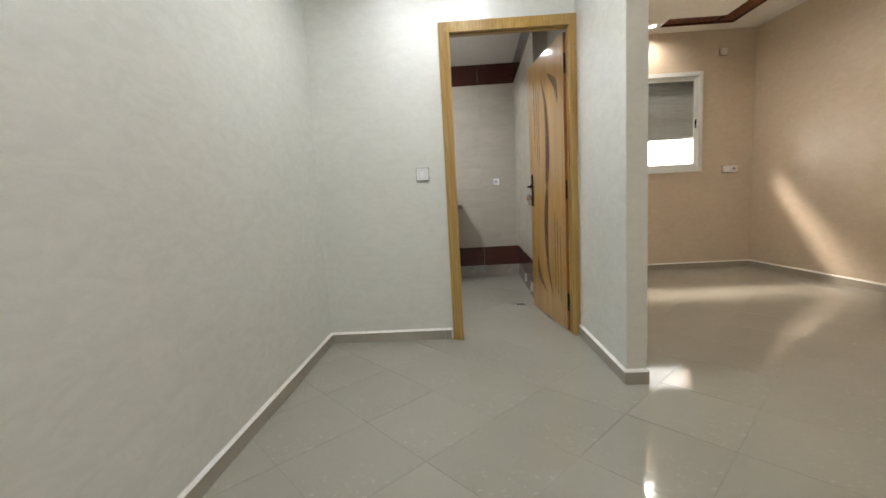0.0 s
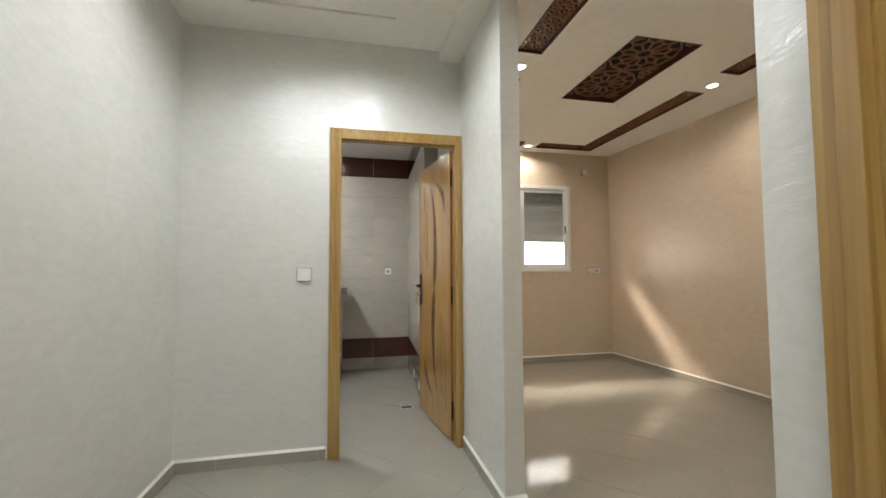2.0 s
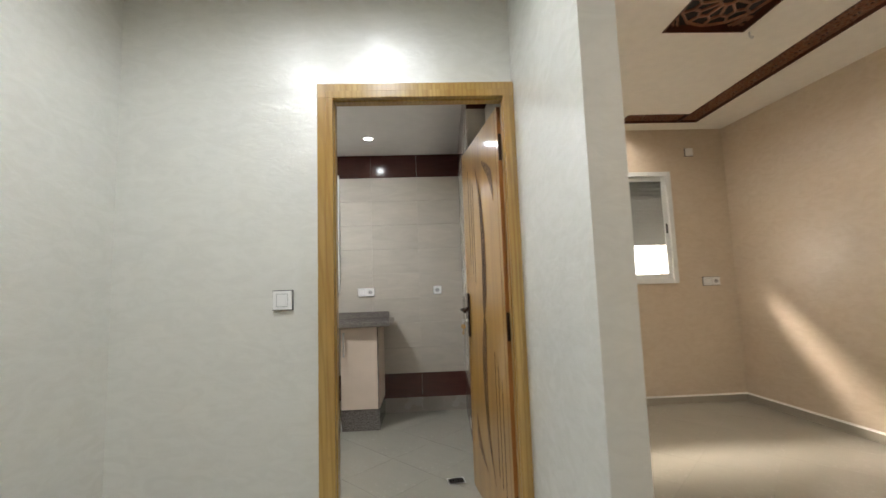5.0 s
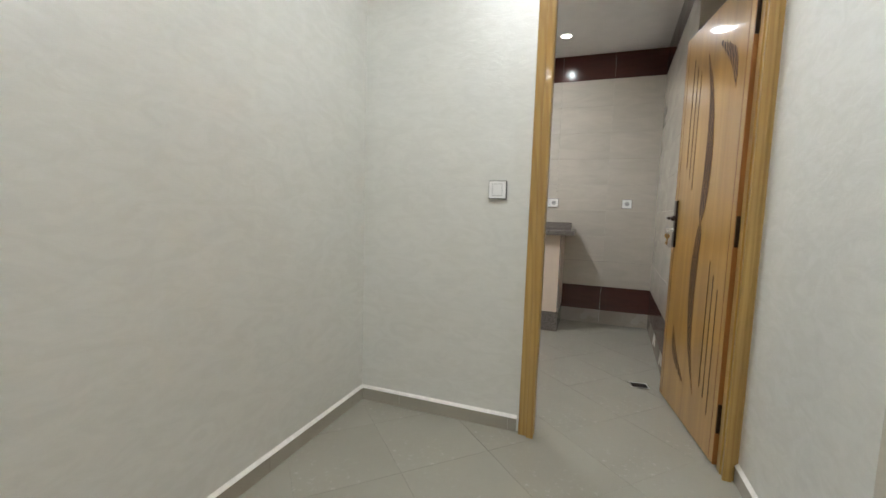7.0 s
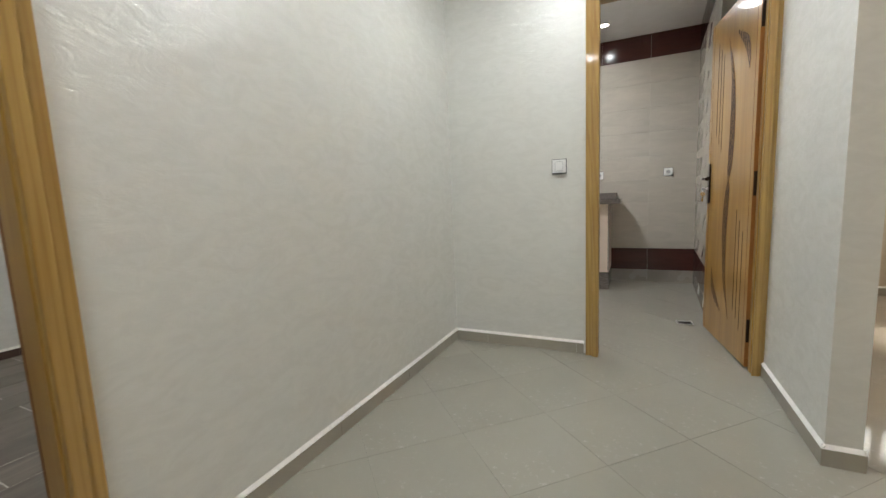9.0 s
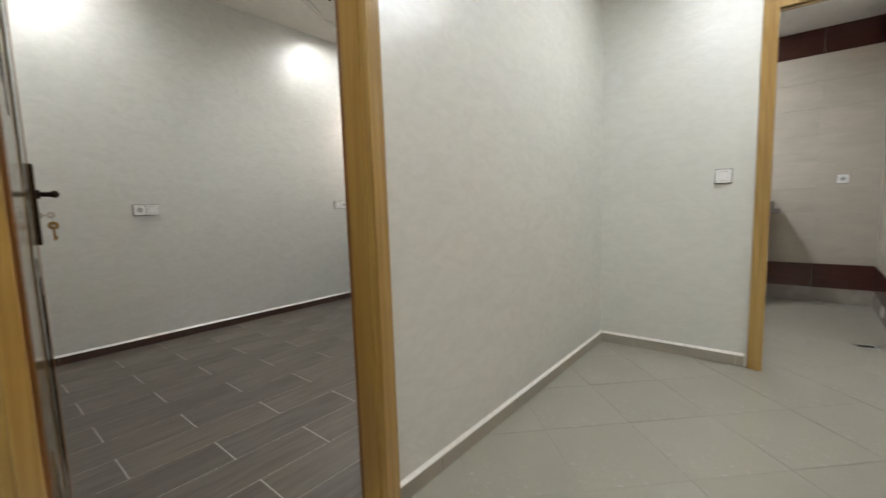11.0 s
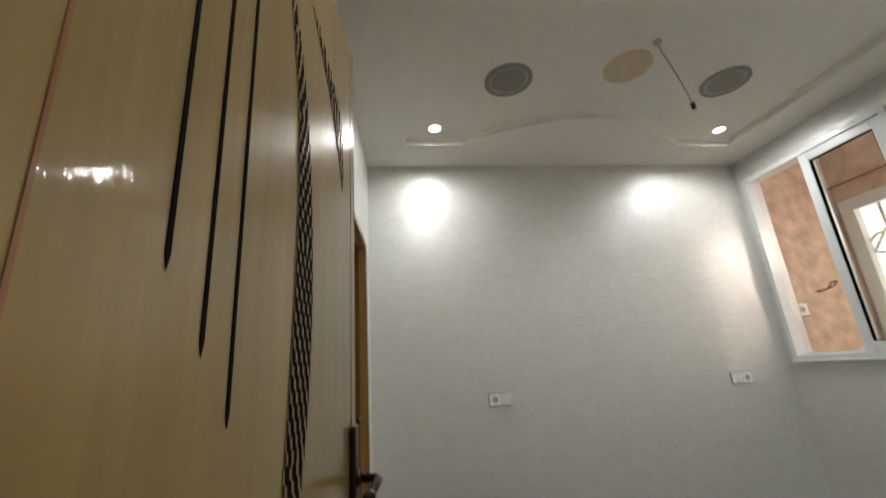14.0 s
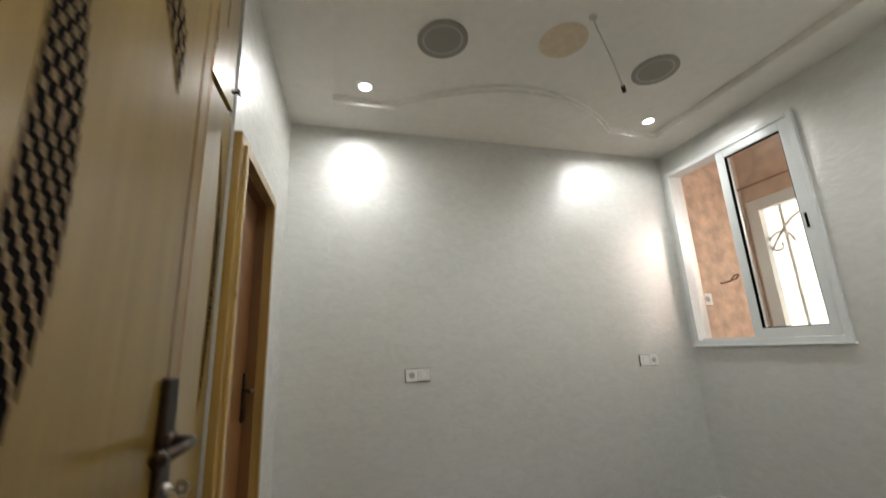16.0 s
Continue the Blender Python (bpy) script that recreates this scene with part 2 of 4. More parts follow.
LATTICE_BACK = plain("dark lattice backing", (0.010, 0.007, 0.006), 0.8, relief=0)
BRONZE = plain("dark bronze", (0.045, 0.032, 0.024), 0.32, 0.85, 90, 0.2)
STEEL = plain("brushed steel", (0.55, 0.54, 0.52), 0.3, 1.0, 140, 0.06)
BRASS = plain("worn brass", (0.42, 0.26, 0.10), 0.35, 1.0, 90, 0.15)
WHITE_PLASTIC = plain("white plastic", (0.84, 0.84, 0.83), 0.3, grain=30, vary=0.015, relief=0)
DARK_PLASTIC = plain("dark grey plastic base with plate shadow", (0.10, 0.10, 0.10), 0.5, grain=30, vary=0.03, relief=0)
GREY_PLASTIC = plain("grey socket plastic", (0.42, 0.42, 0.42), 0.4, grain=30, vary=0.03, relief=0)
WHITE_ALU = plain("white coated aluminium", (0.76, 0.79, 0.79), 0.28, grain=20, vary=0.02, coat=0.3, relief=0)
SHUTTER = plain("grey roller shutter", (0.30, 0.30, 0.29), 0.5, grain=40, vary=0.06)
# black rubber of the window seals, also painted shade in the door hinge gaps
RUBBER_AND_GAP = plain("black rubber seal", (0.006, 0.006, 0.006), 0.95, relief=0)
SPEAKER_GREY = plain("grey perforated grille", (0.30, 0.28, 0.24), 0.6, grain=400, vary=0.25, relief=0.3)
CREAM = plain("unpainted cream filler", (0.72, 0.60, 0.44), 0.8, grain=18, vary=0.08)
CABLE = plain("white cable", (0.55, 0.53, 0.48), 0.5, relief=0)
GRANITE = plain("speckled grey granite", (0.17, 0.15, 0.135), 0.14, grain=90, vary=0.6, coat=0.3, relief=0)
LAMINATE = plain("cream laminate", (0.72, 0.60, 0.50), 0.3, grain=8, vary=0.03, relief=0)
OCHRE = plain("rough ochre render", (0.62, 0.46, 0.345), 0.8, grain=9, vary=0.22, relief=0.6)
IRON = plain("white painted iron", (0.80, 0.80, 0.78), 0.45, relief=0)
LENS = glow("lit lamp lens", (1.0, 0.95, 0.88), 16.0)
OUTSIDE_WELL = glow("bright courtyard", (1.0, 0.93, 0.84), 1.6)
OUTSIDE = glow("bright outdoors", (1.0, 0.98, 0.95), 5.0)
for dull in (SLOT, RUBBER_AND_GAP):
    dull.node_tree.nodes["Principled BSDF"].inputs["Specular IOR Level"].default_value = 0.05
PANE = glass("clear pane")


# ---- building helpers ----
def part(name, bm, mat, parent=None, label="", m=None, smooth=False):
    """Links a bmesh as one mesh object, in world coordinates, under its thing."""
    bmesh.ops.recalc_face_normals(bm, faces=bm.faces)
    me = bpy.data.meshes.new(name)
    bm.to_mesh(me)
    bm.free()
    if smooth:
        for p in me.polygons:
            p.use_smooth = True
    me.materials.append(mat)
    ob = new(name, me)
    if parent is not None:
        ob.parent = parent
    if m is not None:
        ob.matrix_basis = m
    return tagged(ob, label)


def thing(name, label, category, m=None, group="", kind=""):
    e = new(name)
    e.empty_display_size = 0.1
    if m is not None:
        e.matrix_basis = m
    return tagged(e, label, category, group, kind)


def box(bm, x0, x1, y0, y1, z0, z1):
    v = [bm.verts.new((x, y, z)) for x in (x0, x1) for y in (y0, y1) for z in (z0, z1)]
    for f in ((0, 1, 3, 2), (4, 6, 7, 5), (0, 4, 5, 1), (2, 3, 7, 6), (0, 2, 6, 4), (1, 5, 7, 3)):
        bm.faces.new([v[i] for i in f])
    return v


def boxes(*dims, bevel=0.0):
    bm = bmesh.new()
    for d in dims:
        box(bm, *d)
    if bevel:
        bmesh.ops.bevel(bm, geom=list(bm.edges), offset=bevel, segments=2, affect="EDGES", profile=0.6)
    return bm


def prism(points, z0, z1, bm=None):
    bm = bm or bmesh.new()
    low = [bm.verts.new((x, y, z0)) for x, y in points]
    top = [bm.verts.new((x, y, z1)) for x, y in points]
    bm.faces.new(low)
    bm.faces.new(top)
    for i in range(len(points)):
        j = (i + 1) % len(points)
        bm.faces.new((low[i], low[j], top[j], top[i]))
    return bm


def disc(radius, z0, z1, seg=32, inner=0.0, bm=None, cx=0.0, cy=0.0):
    """An upright drum, or a ring where inner is given."""
    bm = bm or bmesh.new()
    ring = [(math.cos(2 * math.pi * i / seg), math.sin(2 * math.pi * i / seg)) for i in range(seg)]
    if not inner:
        return prism([(cx + radius * c, cy + radius * s) for c, s in ring], z0, z1, bm)
    loops = [[bm.verts.new((cx + r * c, cy + r * s, z)) for c, s in ring] for r, z in ((radius, z0), (radius, z1), (inner, z1), (inner, z0))]
    for a in range(4):
        p, q = loops[a], loops[(a + 1) % 4]
        for i in range(seg):
            j = (i + 1) % seg
            bm.faces.new((p[i], p[j], q[j], q[i]))
    return bm


def tube(points, radius, seg=8, bm=None):
    """A round rod along a line of points."""
    bm = bm or bmesh.new()
    pts = [Vector(p) for p in points]
    loops = []
    for i, p in enumerate(pts):
        d = (pts[min(i + 1, len(pts) - 1)] - pts[max(i - 1, 0)]).normalized()
        side = d.cross(Vector((0, 0, 1)) if abs(d.z) < 0.9 else Vector((1, 0, 0))).normalized()
        up = side.cross(d)
        loops.append([bm.verts.new(p + radius * (math.cos(2 * math.pi * k / seg) * side + math.sin(2 * math.pi * k / seg) * up)) for k in range(seg)])
    for a, b in zip(loops, loops[1:]):
        for k in range(seg):
            bm.faces.new((a[k], a[(k + 1) % seg], b[(k + 1) % seg], b[k]))
    bm.faces.new(loops[0])
    bm.faces.new(loops[-1])
    return bm


def structure(name, bm, mat, label, category):
    return tagged(part(name, bm, mat), label, category, kind="structure")


def turn(x, y, degrees, z=0.0):
    return pose(x, y, z, 0, 0, degrees)


# ---- plan ----
HW, HN, HE, HS = -0.864, 2.915, 0.939, -1.6  # hall: west, north, east, south faces
BW, BN, BE = -3.83, 3.245, -1.01  # bedroom: west, north, east faces
LW, LN, LS = 1.044, 5.138, 0.80  # living room: west, north, south faces
LE0, LE1 = (3.672, LN), (3.96, LS)  # its east wall runs slightly askew
TN, TW = 5.285, -0.93  # bathroom: north and west faces
CH, CL, CT, CB, CBT = 2.79, 2.80, 2.635, 2.943, 2.993  # ceilings: hall, living, bath, bedroom border, bedroom tray
TOP = 3.15
SOUTH = turn(BE, -0.16, 177.5)  # frame of the bedroom's south wall: x along it to the west, y into it

# ---- walls ----
structure("wall_hall_west", boxes((-0.94, HW, HS, -0.148, 0, TOP), (-0.94, HW, 0.715, HN, 0, TOP), (-0.94, HW, -0.148, 0.715, 2.13, TOP)),
          HALL_PAINT, "off-white pearl-painted hall wall with trowel strokes", "wall")
structure("wall_bedroom_east", boxes((BE, -0.94, -0.40, -0.148, 0, TOP), (BE, -0.94, 0.762, BN, 0, TOP), (BE, -0.94, -0.148, 0.762, 2.22, TOP)),
          BED_PAINT, "silver-grey pearl-painted bedroom wall round the door", "wall")
structure("wall_hall_north", boxes((-0.94, 0.075, HN, 2.96, 0, TOP), (0.915, HE, HN, 2.96, 0, TOP), (0.075, 0.915, HN, 2.96, 2.13, TOP)),
          HALL_PAINT, "off-white pearl-painted end wall with a doorway", "wall")
structure("wall_bath_south", boxes((TW, 0.09, 2.96, 3.0, 0, TOP), (0.90, 0.93, 2.96, 3.0, 0, TOP), (0.09, 0.90, 2.96, 3.0, 2.12, TOP)),
          BATH_TILE, "beige tiled bathroom wall round the door", "wall")
structure("wall_stub", boxes((HE, LW, 2.10, 2.96, 0, TOP)), HALL_PAINT, "off-white painted wall end between hall and living room", "wall")
structure("wall_hall_south", boxes((-0.94, 1.05, HS - 0.15, HS, 0, TOP)), HALL_PAINT, "plain off-white hall end wall", "wall")
structure("wall_hall_east", boxes((0.945, 1.05, HS, -0.33, 0, TOP), (0.945, 1.05, 0.585, 0.737, 0, TOP), (0.945, 1.05, -0.33, 0.585, 2.13, TOP)),
          HALL_PAINT, "off-white hall wall with a door near its end", "wall")
structure("wall_living_west", boxes((0.99, LW, 2.96, LN + 0.25, 0, TOP)), LIVING_PAINT, "peach pearl-painted living-room side wall", "wall")
structure("wall_living_south", boxes((1.05, 4.2, LS - 0.15, LS, 0, TOP)), LIVING_PAINT, "plain peach living-room wall", "wall")
structure("wall_living_east", prism([LE0, LE1, (4.2, LS), (4.2, LN)], 0, TOP), LIVING_PAINT, "long peach pearl-painted living-room wall", "wall")
WX0, WX1, WZ0, WZ1 = 1.74, 3.04, 1.215, 2.32  # living-room window opening
structure("wall_living_north", boxes((LW, WX0, LN, LN + 0.25, 0, TOP), (WX1, 4.2, LN, LN + 0.25, 0, TOP), (WX0, WX1, LN, LN + 0.25, 0, WZ0), (WX0, WX1, LN, LN + 0.25, WZ1, TOP)),
          LIVING_PAINT, "peach living-room end wall with a window", "wall")
structure("wall_bath_north", boxes((TW - 0.1, 0.99, TN + 0.012, TN + 0.12, 0, TOP)), BATH_JOINT, "tiled bathroom end wall", "wall")
structure("wall_bath_west", boxes((TW - 0.1, TW, 2.96, TN, 0, TOP)), BATH_TILE, "plain tiled bathroom side wall", "wall")
structure("wall_bath_east", prism([(0.812, 3.67), (0.882, TN + 0.1), (0.99, TN + 0.1), (0.99, 2.96), (0.937, 2.96), (0.937, 3.67)], 0, TOP), BATH_JOINT, "tiled bathroom side wall with a projecting pier", "wall")
structure("wall_bedroom_west", boxes((BW - 0.1, BW, -0.4, BN + 0.14, 0, TOP)), BED_PAINT, "silver-grey pearl-painted wall under downlights", "wall")
VX0, VX1, VZ0, VZ1 = -3.748, -2.70, 1.24, 2.72  # bedroom window opening
structure("wall_bedroom_north", boxes((BW, VX0, BN, BN + 0.14, 0, TOP), (VX1, BE, BN, BN + 0.14, 0, TOP), (VX0, VX1, BN, BN + 0.14, 0, VZ0), (VX0, VX1, BN, BN + 0.14, VZ1, TOP)),
          BED_PAINT, "silver-grey bedroom wall with a sliding window", "wall")
wall = part("wall_bedroom_south", boxes((1.503, 1.54, 0, 0.14, 0, TOP), (2.215, 2.86, 0, 0.14, 0, TOP), (1.54, 2.215, 0, 0.14, 2.09, TOP), (-0.1, 1.503, 0.42, 0.5, 0, TOP), (-0.1, 1.503, 0, 0.42, 2.83, TOP),
                                        (1.503, 1.52, 0.14, 0.5, 0, TOP), (-0.1, -0.02, 0.0, 0.42, 0, 2.83)), BED_PAINT, m=SOUTH)
tagged(wall, "silver-grey bedroom wall with a doorway and built-in wardrobe", "wall", kind="structure")

# ---- floors ----
structure("floor", boxes((-0.95, 1.05, HS - 0.15, TN + 0.1, -0.12, -0.0012), (1.05, 4.2, LS - 0.15, LN + 0.1, -0.12, -0.0012)), GROUT, "polished beige tile floor of hall, living room and bathroom", "floor")
structure("floor_bedroom", boxes((BW - 0.1, -0.951, -0.4, BN + 0.14, -0.12, -0.0012)), PLANK_GROUT, "dark wood-look plank tile floor with pale joints", "floor")
structure("threshold", boxes((-1.0, -0.951, -0.13, 0.72, -0.02, 0.001), bevel=0.001), PINE, "wooden strip under the bedroom door", "threshold")

# ---- ceilings ----
hall_ceiling = boxes((-0.94, 0.788, HS, 2.96, CH, CH + 0.1), (0.788, LW, HS, 2.96, 2.72, CH + 0.1))
for d in ((-0.50, 0.47, 2.585, 2.615), (-0.50, 0.47, -1.0, -0.97)):
    box(hall_ceiling, d[0], d[1], d[2], d[3], CH - 0.014, CH)
for x in (-0.50, 0.44):
    box(hall_ceiling, x, x + 0.03, -0.97, 2.585, CH - 0.014, CH)
structure("ceiling_hall", hall_ceiling, PLASTER, "white plaster hall ceiling with a raised moulding", "ceiling")
PANEL = [(2.06, 2.60, 2.46, 3.485)]
STRIPS = ([(3.075, 3.275, 3.125, 4.945), (2.475, 3.075, 4.745, 4.945)], [(1.335, 1.535, 3.21, 4.945), (1.535, 2.27, 4.745, 4.945)],
          [(1.335, 1.535, 1.02, 2.815), (1.535, 2.27, 1.02, 1.22)], [(3.075, 3.275, 1.02, 2.775), (2.475, 3.075, 1.02, 1.22)])


def pierced(x0, x1, y0, y1, z0, z1, holes):
    """A slab with rectangular holes, one skin of faces shared along the cuts."""
    xs = sorted({x0, x1} | {v for h in holes for v in h[:2]})
    ys = sorted({y0, y1} | {v for h in holes for v in h[2:]})
    bm = bmesh.new()
    grid = {}
    for i, x in enumerate(xs):
        for j, y in enumerate(ys):
            grid[i, j] = bm.verts.new((x, y, z0)), bm.verts.new((x, y, z1))

    def solid(i, j):
        if not (0 <= i < len(xs) - 1 and 0 <= j < len(ys) - 1):
            return False
        cx, cy = (xs[i] + xs[i + 1]) / 2, (ys[j] + ys[j + 1]) / 2
        return not any(h[0] < cx < h[1] and h[2] < cy < h[3] for h in holes)

    for i in range(len(xs) - 1):
        for j in range(len(ys) - 1):
            if not solid(i, j):
                continue
            ring = [(i, j), (i + 1, j), (i + 1, j + 1), (i, j + 1)]
            bm.faces.new([grid[k][0] for k in reversed(ring)])
            bm.faces.new([grid[k][1] for k in ring])
            for a, b, beside in ((0, 1, (i, j - 1)), (1, 2, (i + 1, j)), (2, 3, (i, j + 1)), (3, 0, (i - 1, j))):
                if not solid(*beside):
                    bm.faces.new([grid[ring[a]][0], grid[ring[b]][0], grid[ring[b]][1], grid[ring[a]][1]])
    bmesh.ops.delete(bm, geom=[v for v in bm.verts if not v.link_faces], context="VERTS")
    return bm


structure("ceiling_living", pierced(LW, 4.2, LS, LN, CL, CL + 0.1, PANEL + [h for two in STRIPS for h in two]), PLASTER, "white plaster living-room ceiling", "ceiling")
structure("ceiling_bath", boxes((TW, 0.99, 2.96, TN + 0.1, CT, CT + 0.1)), BEIGE_PLASTER, "white bathroom ceiling", "ceiling")


def tray_edge(y):
    """How far the lowered border reaches from the end wall, with its bow in the middle."""
    if y <= 0.685 or y >= 2.46:
        return 0.32
    return 0.32 + 0.36 * math.sin(math.pi * (y - 0.685) / 1.775) ** 0.85


bed_ceiling = boxes((BW, BE, -0.4, BN, CBT, CBT + 0.1), (BW, BE, -0.4, 0.26, CB, CBT), (BW, BE, 2.93, BN, CB, CBT))
ys = [0.26, 0.685] + [0.685 + 1.775 * i / 40 for i in range(1, 40)] + [2.46, 2.93]
for side in (0, 1):
    line = [(BW + tray_edge(y), y) if side == 0 else (BE - tray_edge(y), y) for y in ys]
    wall_x = BW if side == 0 else BE
    prism(line + [(wall_x, 2.93), (wall_x, 0.26)], CB, CBT, bed_ceiling)
    sign = 1 if side == 0 else -1
    prism([(x + sign * 0.022, y) for x, y in line] + list(reversed(line)), CB + 0.026, CBT, bed_ceiling)
structure("ceiling_bedroom", bed_ceiling, PLASTER, "white plaster ceiling with a curved lowered border", "ceiling")


# ---- skirtings ----
def skirting(name, p, q, inward, mat, label, height=0.066, step=0.0):
    """Tile skirting from p to q, proud of the wall by 1 cm towards inward, with a white plaster bead on top."""
    p, q, n = Vector(p), Vector(q), Vector(inward)
    d, length = (q - p).normalized(), (q - p).length
    root = thing(name, label, "skirting", kind="structure")
    cuts = [0.0, length]
    if step:
        k = step * 0.4
        while k < length:
            cuts.append(k)
            k += step
        cuts.sort()
    for a, b in zip(cuts, cuts[1:]):
        if b - a < 0.01:
            continue
        s, e = p + d * (a + 0.0008), p + d * (b - 0.0008)
        part("skirting_tile", prism([s.to_tuple(), e.to_tuple(), (e + n * 0.010).to_tuple(), (s + n * 0.010).to_tuple()], 0, height), mat, root)
    bm = bmesh.new()
    prof = ((0, height + 0.016), (0.0115, height + 0.002), (0.0115, height), (0, height))
    ends = [[bm.verts.new((*(o + n * u), z)) for u, z in prof] for o in (p, q)]
    bm.faces.new(ends[0])
    bm.faces.new(ends[1])
    for i in range(4):
        j = (i + 1) % 4
        bm.faces.new((ends[0][i], ends[0][j], ends[1][j], ends[1][i]))
    part("plaster_bead", bm, SKIRT_WHITE, root)
    return root


skirting("baseboard_hall_west", (HW, 0.755), (HW, HN), (1, 0), SKIRT_BEIGE, "beige tile skirting with a white bead", step=0.6)
skirting("baseboard_hall_west_end", (HW, HS), (HW, -0.175), (1, 0), SKIRT_BEIGE, "beige tile skirting with a white bead", step=0.6)
skirting("baseboard_hall_north", (HW, HN), (0.02, HN), (0, -1), SKIRT_BEIGE, "beige tile skirting with a white bead", step=0.6)
skirting("baseboard_stub_west", (HE, HN - 0.03), (HE, 2.09), (-1, 0), SKIRT_BEIGE, "beige tile skirting with a white bead")
skirting("baseboard_stub_end", (HE - 0.01, 2.10), (LW + 0.01, 2.10), (0, -1), SKIRT_BEIGE, "beige tile skirting with a white bead")
skirting("baseboard_living_west", (LW, 2.09), (LW, LN), (1, 0), SKIRT_BEIGE, "beige tile skirting with a white bead", step=0.6)
skirting("baseboard_living_north", (LW, LN), LE0, (0, -1), SKIRT_BEIGE, "beige tile skirting with a white bead", step=0.6)
skirting("baseboard_living_east", LE0, LE1, (-0.9994, -0.035), SKIRT_BEIGE, "beige tile skirting with a white bead", step=0.6)
skirting("baseboard_hall_east", (0.945, 0.665), (0.945, 0.737), (-1, 0), SKIRT_BEIGE, "beige tile skirting with a white bead")
skirting("baseboard_bedroom_west", (BW, -0.01), (BW, BN), (1, 0), SKIRT_DARK, "dark wood-look skirting with a white bead", 0.058, 0.646)
skirting("baseboard_bedroom_north", (BW, BN), (BE, BN), (0, -1), SKIRT_DARK, "dark wood-look skirting with a white bead", 0.058, 0.646)
skirting("baseboard_bedroom_east", (BE, 0.80), (BE, BN), (-1, 0), SKIRT_DARK, "dark wood-look skirting with a white bead", 0.058, 0.646)


# ---- doors ----
def stile(x0, x1, y0, y1, z0, z1, bevel=0.003):
    return boxes((x0, x1, y0, y1, z0, z1), bevel=bevel)


def door_set(name, m, x0, x1, height, depth, label, back=True):
    """Frame and casing of a door. x0 to x1: the clear opening; y runs into the wall."""
    root = thing(name, label, "door", m, kind="structure")
    w, pine = 0.055 if name == "door_2" else 0.062, PINE
    for a, b, s in ((x0 - w, x0 + 0.006, 1), (x1 - 0.006, x1 + w, -1)):
        part("casing", stile(a, b, -0.030, 0.0, 0, height + w), pine, root)
        bead = (x0 - 0.022, x0 + 0.012) if s == 1 else (x1 - 0.012, x1 + 0.022)
        part("casing_bead", stile(bead[0], bead[1], -0.043, -0.030, 0, height + 0.022), pine, root)
    part("head_casing", stile(x0 - w, x1 + w, -0.0310, 0.0, height - 0.006, height + w), pine, root)
    part("head_bead", stile(x0 - 0.022, x1 + 0.022, -0.0440, -0.0310, height - 0.012, height + 0.022), pine, root)
    front = depth - 0.045
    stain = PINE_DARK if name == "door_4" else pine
    ends = (depth - 0.012, front) if name == "door_2" else (front, front)
    split = depth - 0.062 if name == "door_2" else None
    for (a, b), end in zip(((x0 - 0.032, x0 + 0.012), (x1 - 0.012, x1 + 0.032)), ends):
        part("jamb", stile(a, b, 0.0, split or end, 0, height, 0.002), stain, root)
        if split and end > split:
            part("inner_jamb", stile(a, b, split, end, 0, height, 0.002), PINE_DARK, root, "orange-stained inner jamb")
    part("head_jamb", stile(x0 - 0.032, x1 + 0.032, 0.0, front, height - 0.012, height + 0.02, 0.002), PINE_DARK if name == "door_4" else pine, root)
    if back:
        # a black strip paints the shade of the open hinge gap
        part("gap_shade_strip", stile(x0 - 0.028, x0 + 0.002, depth - 0.011, depth + 0.004, 0, height + 0.03, 0.001) if name == "door_2" else stile(x1 + 0.002, x1 + 0.045, front + 0.001, depth - 0.002, 0, height, 0.001), RUBBER_AND_GAP, root, "black strip standing in for the shade in the hinge gap")
        for a, b in ((x0 - 0.075, x0 - 0.05), (x1 + 0.05, x1 + 0.075)):
            part("rebate", stile(a, b, front, depth, 0, height + 0.03, 0.002), ORANGE_EDGE, root)
    return root


def curved(points, y, bm=None):
    """A flat shape in the plane of the leaf, 1.2 mm thick, standing 0.6 mm proud at y."""
    bm = bm or bmesh.new()
    front = [bm.verts.new((u, y - 0.0006, z)) for u, z in points]
    rear = [bm.verts.new((u, y + 0.0006, z)) for u, z in points]
    bm.faces.new(front)
    bm.faces.new(rear)
    for i in range(len(points)):
        j = (i + 1) % len(points)
        bm.faces.new((front[i], front[j], rear[j], rear[i]))
    return bm


def smooth_line(pts, n=8):
    """Points of a smooth line through the given ones."""
    out = []
    for i in range(len(pts) - 1):
        p0, p1, p2, p3 = (np.array(pts[min(max(k, 0), len(pts) - 1)], float) for k in (i - 1, i, i + 1, i + 2))
        for k in range(n):
            t = k / n
            out.append(tuple(0.5 * (2 * p1 + (p2 - p0) * t + (2 * p0 - 5 * p1 + 4 * p2 - p3) * t * t + (3 * p1 - p0 - 3 * p2 + p3) * t**3)))
    return out + [tuple(pts[-1])]


